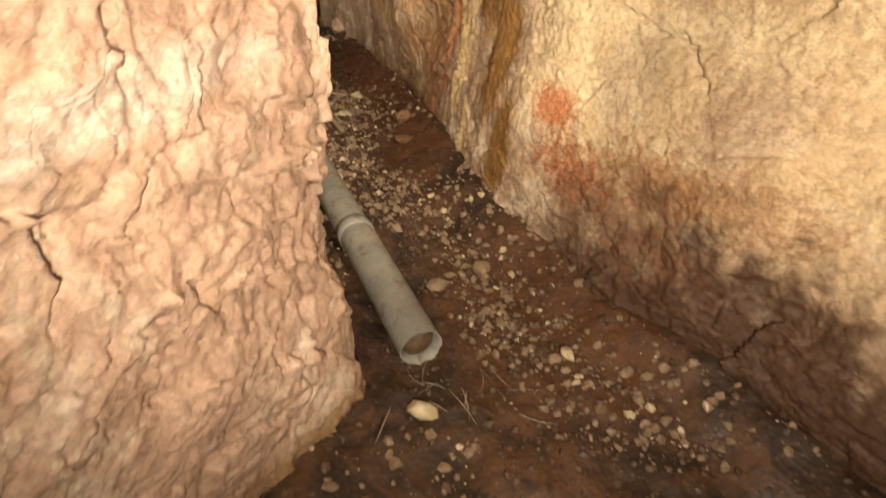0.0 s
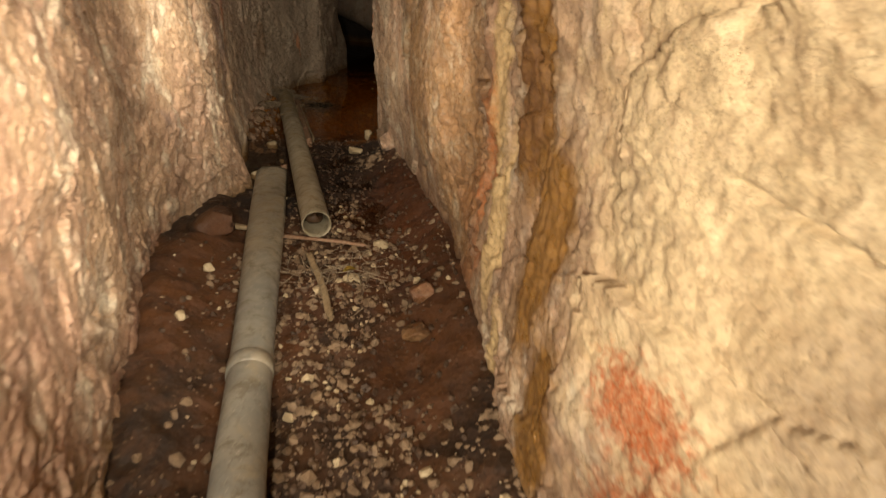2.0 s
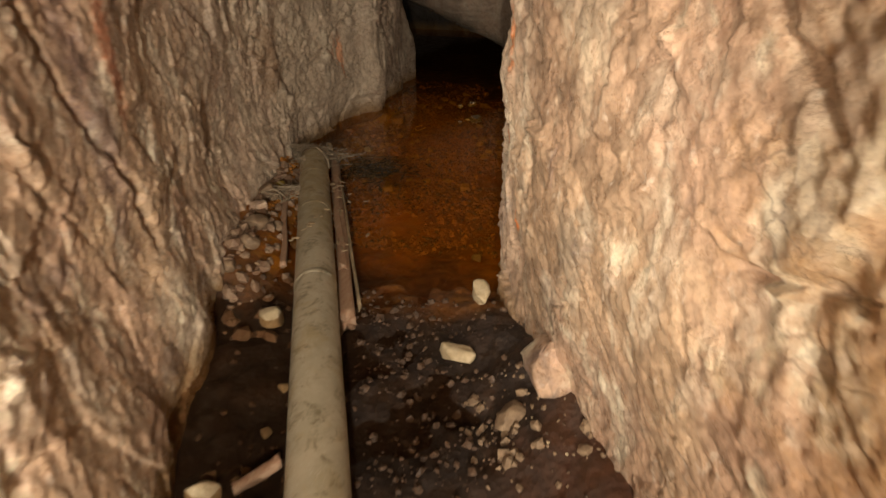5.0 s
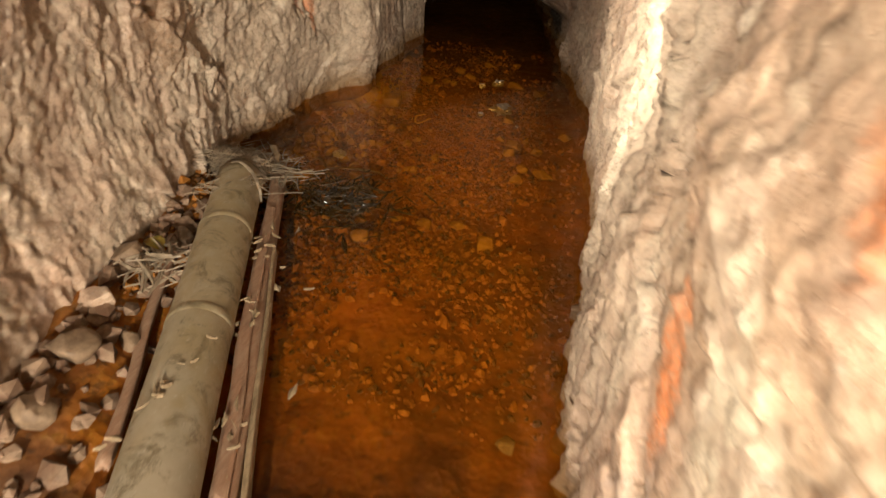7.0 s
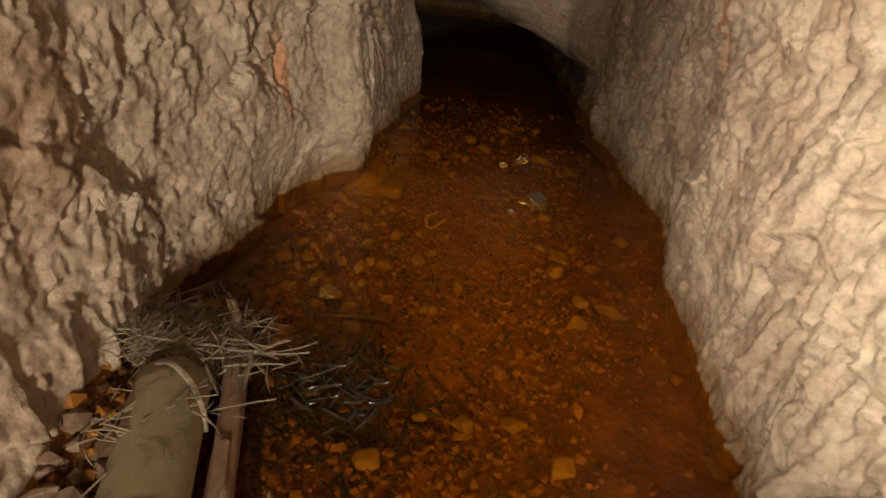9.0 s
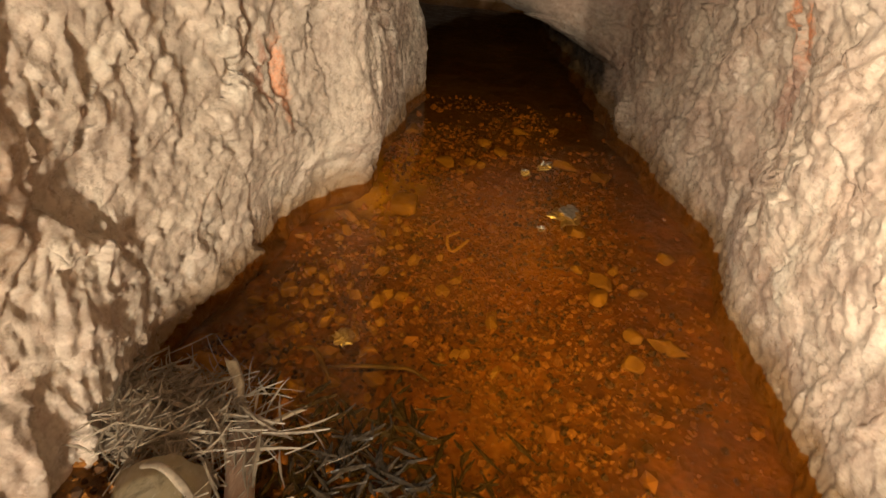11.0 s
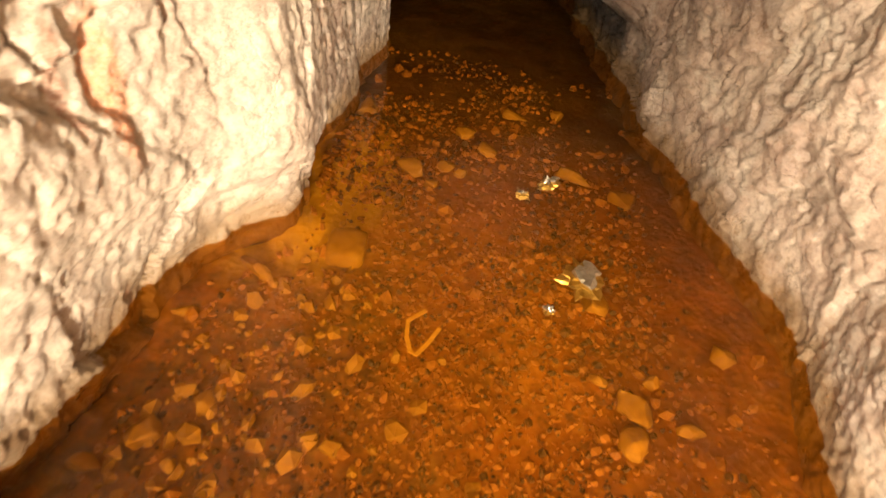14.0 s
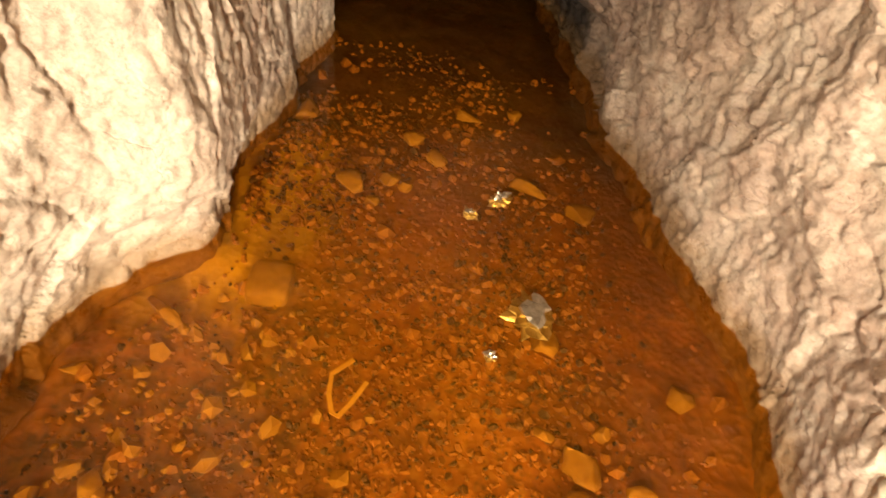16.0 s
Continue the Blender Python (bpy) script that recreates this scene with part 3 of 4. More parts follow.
def relief(y, z, seed, side):
    """Knocks, plates and spalled layers of the rock face, in metres towards the passage."""
    u, v = y + 0.06 * fractal(y * 3, z * 3, seed + 90, 2), z + 0.06 * fractal(y * 3 + 9, z * 3, seed + 95, 2)
    big, joint = facets(u * 2.6 + 0.6 * v, v * 2.3, seed, 1.4)
    mid = facets(u * 7.0 - 1.5 * v, v * 6.6, seed + 10, 1.6)[0]
    small = facets(u * 17 + 3 * v, v * 16, seed + 20, 1.8)[0]
    tiny = facets(u * 37 - 6 * v, v * 35, seed + 25, 2.0)[0]
    rough_part = 0.2 + 1.0 * step(fractal(y * 1.1, z * 1.1, seed + 60, 3), -0.3, 0.35)
    d = 0.060 * fractal(y * 1.3, z * 1.1, seed + 30, 3) + 0.034 * big + 0.027 * mid * rough_part + 0.012 * small * rough_part + 0.0060 * tiny
    d = d + 0.030 * flakes(u * 2.6 + 0.8 * v, v * 2.2, seed + 140) + 0.009 * flakes(u * 7 - 2 * v, v * 6, seed + 150, 4.0) * rough_part
    d = d - 0.010 * (1 - step(joint, 0.0, 0.025)) * step(fractal(y * 2, z * 2, seed + 40, 2), 0.14, 0.26)
    d = d + 0.004 * fractal(y * 15, z * 14, seed + 50, 4, 0.62)
    bed = fractal(y * 19 + 1.5 * fractal(y, z * 2, seed + 71, 2), z * 1.2, seed + 70, 3, 0.6)
    stria = step(y, 6.1, 6.5) * (1 - step(y, 7.0, 7.7)) if side == "right" else 0.10 * step(y, 7.6, 8.2)
    band = step(y, 2.6, 2.8) * (1 - step(y, 3.2, 3.4)) if side == "right" else 0.0
    if side == "right":
        rib, gap = facets(u * 15 + 0.8 * v, v * 2.2, seed + 170, 1.8)
        d = d + step(y, 6.0, 6.4) * (1 - step(y, 7.3, 8.0)) * (0.030 * rib - 0.018 * (1 - step(gap, 0.0, 0.12)))
        d = d - groove(y, z, ((2.28, 1.14), (2.06, 1.10), (1.93, 1.10), (1.75, 0.96)), 0.009, 0.035, seed)
        d = d - groove(y, z, ((7.45, 0.67), (7.25, 0.80), (7.1, 0.86), (6.9, 0.90), (6.76, 0.95)), 0.012, 0.04, seed)
        d = d - groove(y, z, ((5.00, 0.90), (4.9, 0.91), (4.82, 0.95)), 0.009, 0.03, seed)
        d = d - groove(y, z, ((5.05, 1.30), (4.97, 1.17), (4.90, 1.10)), 0.012, 0.04, seed)
        d = d - 0.03 * np.exp(-((y - 4.85) / 0.014) ** 2 - ((z - 0.86) / 0.016) ** 2)
        d = d - groove(y, z, ((3.40, 0.15), (3.45, 0.5), (3.43, 0.9), (3.5, 1.3)), 0.006, 0.02, seed)
    else:
        d = d - groove(y, z, ((4.45, 1.3), (4.5, 0.95), (4.42, 0.9), (4.40, 0.75)), 0.010, 0.03, seed)
        d = d - groove(y, z, ((5.2, 1.25), (5.32, 0.9), (5.45, 0.7), (5.5, 0.45)), 0.018, 0.045, seed)
        d = d - groove(y, z, ((8.02, 0.75), (8.04, 0.66), (8.08, 0.48)), 0.005, 0.02, seed)
        d = d - 0.05 * (1 - step(z, 0.14, 0.19)) * step(y, 8.0, 8.3) * (1 - step(y, 8.9, 9.2)) * (0.6 + fractal(y * 5, z * 5, seed + 160, 3))
    return d + bed * (0.0015 + 0.026 * stria + 0.024 * band)


def grid_mesh(name, co, wrap=False):
    """A mesh from an array of rows and columns of places."""
    rows, cols = co.shape[:2]
    index = np.arange(rows * cols).reshape(rows, cols)
    if wrap:
        index = np.concatenate([index, index[:, :1]], axis=1)
    a, b, c2, d = index[:-1, :-1], index[1:, :-1], index[1:, 1:], index[:-1, 1:]
    faces = np.stack([a, b, c2, d], axis=-1).reshape(-1, 4)
    me = bpy.data.meshes.new(name)
    me.vertices.add(rows * cols)
    me.vertices.foreach_set("co", co.reshape(-1).astype(np.float32))
    me.loops.add(faces.size)
    me.loops.foreach_set("vertex_index", faces.reshape(-1).astype(np.int32))
    me.polygons.add(len(faces))
    me.polygons.foreach_set("loop_start", np.arange(0, faces.size, 4, dtype=np.int32))
    me.update(calc_edges=True)
    me.validate()
    me.shade_smooth()
    return me


def solid(name, me, material, label="", category="", kind="", group="", parent=None):
    me.materials.append(material)
    ob = new(name, me)
    if parent is not None:
        ob.parent = parent
    return tagged(ob, label, category, group, kind)


# ---- the passage: walls, roof, floor, water ----
def rock_wall(name, side, material, label):
    fine_y = np.concatenate([np.arange(-2.0, 0.2, 0.03), np.arange(0.2, 10.7, 0.0078), np.arange(10.7, 13.21, 0.03)])
    fine_z = np.concatenate([np.arange(-0.30, 1.45, 0.0078), np.arange(1.45, 2.12, 0.03)])
    y, z = np.meshgrid(fine_y, fine_z, indexing="ij")
    sign, seed = (1, 11) if side == "left" else (-1, 211)
    x = (left_wall if side == "left" else right_wall)(y, z) + sign * relief(y, z, seed, side)
    y = y + 0.007 * fractal(y * 9, z * 9, seed + 80, 3)
    z = z + 0.007 * fractal(y * 9 + 5, z * 9, seed + 85, 3)
    co = np.stack([x, y, z], axis=-1)
    back = co[:, [-1, 0]].copy()
    back[..., 0] -= sign * 0.9
    return solid(name, grid_mesh(name, np.concatenate([co, back], axis=1), True), material, label, "wall", "structure")


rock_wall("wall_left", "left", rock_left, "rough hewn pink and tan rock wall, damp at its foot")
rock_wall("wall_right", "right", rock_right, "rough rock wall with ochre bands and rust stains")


def floor_height(x, y):
    """Trodden earth that dips into the flooded stretch."""
    from_left, from_right = x - left_line(y), right_line(y) - x
    calm = 1 - 0.7 * step(y, 6.0, 6.8)
    z = 0.035 + calm * (0.05 * fractal(x * 1.7, y * 1.7, 301, 3) + 0.028 * fractal(x * 9, y * 9, 305, 4))
    z = z - 0.10 * step(y, 5.9, 6.7)
    z = z - 0.055 * step(y, 4.6, 5.0) * (1 - step(from_left, 0.35, 0.65)) * (1 - step(y, 5.9, 6.7))
    z = z + 0.13 * (1 - step(from_right, 0.0, 0.32)) * (1 - step(y, 5.6, 6.2))
    z = z + 0.045 * (1 - step(from_left, 0.03, 0.20)) * step(y, 8.4, 8.6) * (1 - step(y, 9.1, 9.4))
    z = z + 0.11 * np.exp(-((x + 2.72) / 0.20) ** 2 - ((y - 7.13) / 0.20) ** 2)
    z = z + 0.17 * (1 - step(from_left, 0.02, 0.34)) * step(y, 5.7, 6.0) * (1 - step(y, 6.9, 7.3))
    z = z + 0.10 * (1 - step(from_left, 0.05, 0.35)) * step(y, 2.2, 2.7) * (1 - step(y, 4.2, 4.6))
    return z


ys = np.arange(-2.0, 13.2, 0.018)
us = np.arange(-0.25, 1.2501, 0.0105)
yy, uu = np.meshgrid(ys, us, indexing="ij")
xx = left_line(yy) + uu * (right_line(yy) - left_line(yy))
flat = np.stack([xx, yy, floor_height(xx, yy)], axis=-1)
under = flat[:, [-1, 0]].copy()
under[..., 2] = -0.5
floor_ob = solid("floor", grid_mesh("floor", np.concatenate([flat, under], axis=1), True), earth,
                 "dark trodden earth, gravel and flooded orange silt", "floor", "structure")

ys2 = np.arange(-2.0, 13.2, 0.06)
us2 = np.linspace(-0.5, 1.5, 40)
yy, uu = np.meshgrid(ys2, us2, indexing="ij")
xx = left_line(yy) + uu * (right_line(yy) - left_line(yy))
roof = 2.0 + 0.25 * fractal(xx * 1.5, yy * 1.5, 401, 4) + 0.06 * facets(xx * 3, yy * 3, 405)[0]
top = np.stack([xx, yy, roof], axis=-1)
over = top[:, [-1, 0]].copy()
over[..., 2] = 2.8
solid("ceiling", grid_mesh("ceiling", np.concatenate([top, over], axis=1), True), rock_dark, "low rough rock roof of the passage", "ceiling", "structure")


def end_wall(name, y0, x0, x1, depth):
    xs, zs = np.meshgrid(np.linspace(x0, x1, 90), np.linspace(-0.4, 2.4, 70), indexing="ij")
    d = 0.12 * fractal(xs * 2, zs * 2, 501, 4) + 0.05 * facets(xs * 4, zs * 4, 505)[0]
    co = np.stack([xs, y0 + d, zs], axis=-1)
    back = co[:, [-1, 0]].copy()
    back[..., 1] = y0 + depth
    return solid(name, grid_mesh(name, np.concatenate([co, back], axis=1), True), rock_dark, "rough grey brown rock face closing the passage", "wall", "structure")


end_wall("wall_behind", -1.9, -2.5, 3.0, -0.6)
end_wall("wall_far", 13.0, -6.0, -1.0, 0.6)

ys = np.arange(4.3, 13.1, 0.1)
yy, uu = np.meshgrid(ys, np.linspace(1.08, -0.12, 20), indexing="ij")
xx = left_line(yy) + uu * (right_line(yy) - left_line(yy))
water = solid("water", grid_mesh("water", np.stack([xx, yy, np.full(xx.shape, WATER)], axis=-1)), water_mat,
              "shallow clear tea-brown water over orange silt", "water", "structure")


# ---- loose things ----
def ball(detail):
    bm = bmesh.new()
    bmesh.ops.create_icosphere(bm, subdivisions=detail, radius=1.0)
    v = np.array([p.co[:] for p in bm.verts])
    f = np.array([[q.index for q in face.verts] for face in bm.faces])
    bm.free()
    return v, f


def tri_mesh(name, verts, faces, smooth=False):
    me = bpy.data.meshes.new(name)
    me.from_pydata(verts.tolist(), [], faces.tolist())
    me.update()
    if smooth:
        me.shade_smooth()
    return me


def chipped(verts, rng, cuts=9, bite=0.28):
    """Knocks flats off a ball, so that it looks like broken rock."""
    v = verts.copy()
    for _ in range(cuts):
        n = rng.normal(size=3)
        n /= np.linalg.norm(n)
        over_by = np.maximum(0, v @ n - (1 - bite * rng.uniform(0.5, 1.6)))
        v -= over_by[:, None] * n
    return v


BALL3, BALL1 = ball(3), ball(1)


def stone(x, y, size, material, label, turn=0.0, seed=1, lift=None, group="stones on the passage floor", cuts=9, name="stone", square=0.0):
    """A lone broken stone, settled a little into the ground. size: width, length, height."""
    rng = np.random.default_rng(seed)
    v = BALL3[0] / np.abs(BALL3[0]).max(axis=1, keepdims=True) ** square
    v = v if square else chipped(v, rng, cuts + 3, 0.36)
    v = v * (1 + (0.01 if square else 0.03) * rng.normal(size=(len(v), 1)))
    v = v * (np.array(size) / 2)
    base = float(floor_height(np.array([x]), np.array([y]))[0]) if lift is None else lift
    ob = solid(name, tri_mesh(name, v, BALL3[1], True), material, label, "stone", "", group)
    ob.matrix_world = pose(x, y, base + size[2] * 0.34, 0, 0, turn)
    return ob


def scatter(name, count, place, sizes, material, label, category, seed, sink=0.25):
    """Gravel: many small broken stones in one mesh."""
    rng = np.random.default_rng(seed)
    vs, fs, kinds = [], [], [chipped(BALL1[0], rng, 5, 0.4) for _ in range(12)]
    made = 0
    while made < count:
        x, y, ok = place(rng)
        if not ok:
            continue
        s = sizes(rng)
        q = Euler(rng.uniform(-0.5, 0.5, 2).tolist() + [rng.uniform(0, 6.28)]).to_matrix()
        v = kinds[made % 12] * (s * rng.uniform(0.55, 1.0, 3)) @ np.array(q)
        z = float(floor_height(np.array([x]), np.array([y]))[0])
        vs.append(v + np.array([x, y, z + s * (0.5 - sink)]))
        fs.append(BALL1[1] + len(BALL1[0]) * made)
        made += 1
    return solid(name, tri_mesh(name, np.concatenate(vs), np.concatenate(fs)), material, label, category, "stuff")


def frame_along(a, b):
    """The pose that lays a thing made along +y from a to b."""
    d = Vector(b) - Vector(a)
    q = d.to_track_quat("Y", "Z")
    return Matrix.Translation(a) @ q.to_matrix().to_4x4(), d.length


def tube(name, length, wide, tall, wall, rag=0.0, seed=1, rings=60, around=36, sag=0.0):
    """A hollow tube along +y. wide and tall are half sizes as functions of 0..1 along it; rag: unevenness of its broken ends."""
    s, a = np.meshgrid(np.linspace(0, 1, rings), np.linspace(0, 2 * np.pi, around, endpoint=False), indexing="ij")
    dent = 1 + 0.02 * fractal(s * 9, np.cos(a) * 1.5, seed, 3)
    ragged = rag * (fractal(np.cos(a) * 3 + 5, np.sin(a) * 3, seed + 5, 3)) * (np.clip(s * 2 - 1, 0, 1) ** 12 + 0.3 * np.clip(1 - s * 2, 0, 1) ** 12)
    shell = []
    for k in (0.0, wall):
        shell.append(np.stack([(wide(s) * dent - k) * np.cos(a), s * length + ragged, (tall(s) * dent - k) * np.sin(a) - sag * np.sin(s * np.pi)], axis=-1))
    return grid_mesh(name, np.concatenate([shell[0], shell[1][::-1], shell[0][:1]], axis=0), True)


def ring(name, radius, width, proud, tall=None):
    """A collar round a pipe, along +y, centred."""
    prof = [(-width / 2, 0.0), (-width / 2 + 0.004, proud), (width / 2 - 0.004, proud), (width / 2, 0.0), (width / 2, -0.006), (-width / 2, -0.006), (-width / 2, 0.0)]
    a = np.linspace(0, 2 * np.pi, 40, endpoint=False)
    co = np.array([[[(radius + r) * math.cos(k), yy0, ((tall or radius) + r) * math.sin(k)] for k in a] for yy0, r in prof])
    return grid_mesh(name, co, True)


def lay(ob, a, b):
    ob.matrix_world = frame_along(a, b)[0]


def empty(name, label, category, group=""):
    return tagged(new(name), label, category, group)


# the split pipe by the left wall
A1, B1 = (0.085, 1.41, 0.115), (-1.505, 4.87, 0.105)
L1 = frame_along(A1, B1)[1]
pipe = empty("pipe", "grey plastic pipe on the earth, flattened and broken far end", "pipe")
lay(pipe, A1, B1)
solid("pipe_wall", tube("pipe_wall", L1, lambda s: 0.076 + 0.024 * step(s, 0.4, 0.85), lambda s: 0.074 - 0.030 * step(s, 0.45, 0.9), 0.006, 0.045, 3, 90), plastic, parent=pipe)
for at, r in ((0.75, 0.074), (1.62, 0.075)):
    c_ob = solid("collar", ring("collar", r, 0.07, 0.006), plastic, "slightly thicker pipe joint", parent=pipe)
    c_ob.location = (0, at, 0)
plug = chipped(BALL3[0], np.random.default_rng(4), 6) * np.array([0.066, 0.05, 0.064])
p_ob = solid("mud_plug", tri_mesh("mud_plug", plug, BALL3[1], True), mud, "mud and gravel filling the open end", parent=pipe)
p_ob.location = (0, 0.06, -0.004)

# the round pipe that runs on beside the wall
A2, B2 = (-0.85, 4.09, 0.125), (-2.462, 7.09, 0.125)
L2 = frame_along(A2, B2)[1]
pipe2 = empty("pipe", "muddy olive grey plastic pipe with an open round end", "pipe")
lay(pipe2, A2, B2)
solid("pipe_wall", tube("pipe_wall", L2, lambda s: 0.079 + 0 * s, lambda s: 0.079 + 0 * s, 0.007, 0.012, 8, 80), mossy_plastic, parent=pipe2)
for at in (0.02, 1.98, 2.62, 3.05):
    c_ob = solid("collar", ring("collar", 0.079, 0.022 if at < 1 else 0.03, 0.0018), mossy_plastic, "shallow ridge round the pipe", parent=pipe2)
    c_ob.location = (0, at, 0)
plug = chipped(BALL3[0], np.random.default_rng(9), 6) * np.array([0.07, 0.10, 0.05])
p_ob = solid("mud_plug", tri_mesh("mud_plug", plug, BALL3[1], True), mud, "dry mud lying inside the open end", parent=pipe2)
p_ob.location = (0, 0.22, -0.025)


def pole(name, a, b, w, h, material, label, category, seed=1, rag=0.03, group=""):
    """A length of wood, uneven along its grain, with broken ends."""
    m, length = frame_along(a, b)
    rings, around = 40, 16
    s, k = np.meshgrid(np.linspace(0, 1, rings), np.linspace(0, 2 * np.pi, around, endpoint=False), indexing="ij")
    square = 1 / np.maximum(np.abs(np.cos(k)), np.abs(np.sin(k))) ** 0.65
    r = square * (1 + 0.22 * fractal(s * 5, k * 1.2, seed, 3) + 0.10 * fractal(s * 2, k * 4, seed + 7, 2)) * (1 - 0.15 * s)
    co = np.stack([w / 2 * r * np.cos(k) + 0.02 * fractal(s * 2, s * 0, seed + 3, 2), s * length + rag * fractal(k, k * 2, seed + 9, 2) * (np.abs(s - 0.5) * 2) ** 10, h / 2 * r * np.sin(k)], axis=-1)
    caps = [np.repeat(co[i:i + 1].mean(axis=1, keepdims=True), around, axis=1) for i in (0, -1)]
    ob = solid(name, grid_mesh(name, np.concatenate([caps[0], co, caps[1]], axis=0), True), material, label, category, "", group)
    ob.matrix_world = m
    return ob


timber_ob = empty("timber", "wet split timber with loose bark beside the olive pipe", "timber")
for part_name, da, db, w, h, mat, k in (("beam", (0, 0, 0), (0, 0, 0), 0.060, 0.070, timber, 3), ("bark_strip", (-0.015, 0.12, 0.005), (0.27, -0.43, 0.005), 0.014, 0.05, dry_wood, 4),
                                        ("bark_strip", (-0.16, 0.30, 0.036), (0.13, -0.25, 0.036), 0.036, 0.012, timber, 5)):
    p_ob = pole(part_name, tuple(p + q for p, q in zip((-1.61, 5.74, 0.06), da)), tuple(p + q for p, q in zip((-2.42, 7.26, 0.06), db)), w, h, mat, "", "", k, 0.06)
    p_ob.parent = timber_ob
pole("pole", (-2.06, 6.05, 0.05), (-2.56, 6.95, 0.10), 0.028, 0.028, timber, "thin brown pole between pipe and wall", "pole", 5)
pole("stick", (-2.535, 7.40, 0.115), (-2.38, 7.24, 0.02), 0.026, 0.026, dry_wood, "grey stick with a pale cut end, leaning into the water", "stick", 6)
pole("stick", (-2.50, 7.22, 0.07), (-2.33, 7.36, 0.07), 0.010, 0.010, dry_wood, "thin dry twig across the debris heap", "stick", 16)
pole("splinter", (-0.80, 3.85, 0.07), (-0.47, 3.33, 0.065), 0.035, 0.016, dry_wood, "flat splinter of dry wood on the gravel", "wood splinter", 7)
pole("stick", (-1.02, 4.03, 0.06), (-0.56, 4.06, 0.055), 0.022, 0.018, timber, "weathered stick lying across the pipe's open end", "stick", 8)
pole("stick", (-1.36, 4.02, 0.09), (-1.13, 4.03, 0.08), 0.03, 0.026, dry_wood, "stub of a branch in the mud", "stick", 18)
pole("stick", (-1.53, 5.13, 0.06), (-1.60, 5.02, 0.05), 0.035, 0.03, timber, "short piece of pale wood beside the pipe", "stick", 19)

def strand(name, points, width, thick, material, label, category, taper=0.6, seed=1):
    """A bent stalk, root or ribbon swept along a soft line through a few places."""
    p = np.array(points)
    p = np.concatenate([2 * p[:1] - p[1:2], p, 2 * p[-1:] - p[-2:-1]])
    line = []
    for a, b, c2, d in zip(p, p[1:], p[2:], p[3:]):
        for t in np.linspace(0, 1, 8, endpoint=False):
            line.append(0.5 * (2 * b + (c2 - a) * t + (2 * a - 5 * b + 4 * c2 - d) * t * t + (3 * b - a - 3 * c2 + d) * t ** 3))
    line = np.array(line + [p[-2]])
    ahead = np.gradient(line, axis=0)
    ahead /= np.linalg.norm(ahead, axis=1, keepdims=True)
    side = np.cross(ahead, (0, 0, 1.0))
    side /= np.linalg.norm(side, axis=1, keepdims=True)
    up = np.cross(side, ahead)
    s = np.linspace(0, 1, len(line))
    size = (1 - taper * np.abs(2 * s - 1) ** 2) * (1 + 0.25 * fractal(s * 9, s * 0 + seed, seed, 3))
    k = np.linspace(0, 2 * np.pi, 10, endpoint=False)
    co = line[:, None] + size[:, None, None] * (0.5 * width * np.cos(k)[None, :, None] * side[:, None] + 0.5 * thick * np.sin(k)[None, :, None] * up[:, None])
    caps = [np.repeat(line[i:i + 1, None], 10, axis=1) for i in (0, -1)]
    return solid(name, grid_mesh(name, np.concatenate([caps[0], co, caps[1]]), True), material, label, category)


strand("fibre_ribbon", [(-2.515, 7.06, 0.155), (-2.485, 7.068, 0.192), (-2.44, 7.075, 0.210), (-2.385, 7.06, 0.190), (-2.345, 7.035, 0.155), (-2.325, 7.01, 0.11)], 0.016, 0.006, straw,
       "pale dry fibre ribbon curled over the end of the pipe", "plant fibre", 0.4, 3)
strand("root", [(-2.49, 7.625, -0.03), (-2.449, 7.63, -0.022), (-2.40, 7.592, -0.03), (-2.356, 7.54, -0.045)], 0.014, 0.012, sodden_root,
       "forked sodden root lying under the water", "root", 0.5, 4)
strand("root", [(-2.385, 7.590, -0.035), (-2.313, 7.61, -0.028), (-2.235, 7.632, -0.03), (-2.177, 7.644, -0.032), (-2.12, 7.635, -0.05)], 0.014, 0.012, sodden_root,
       "long sodden root lying under the water", "root", 0.5, 5)

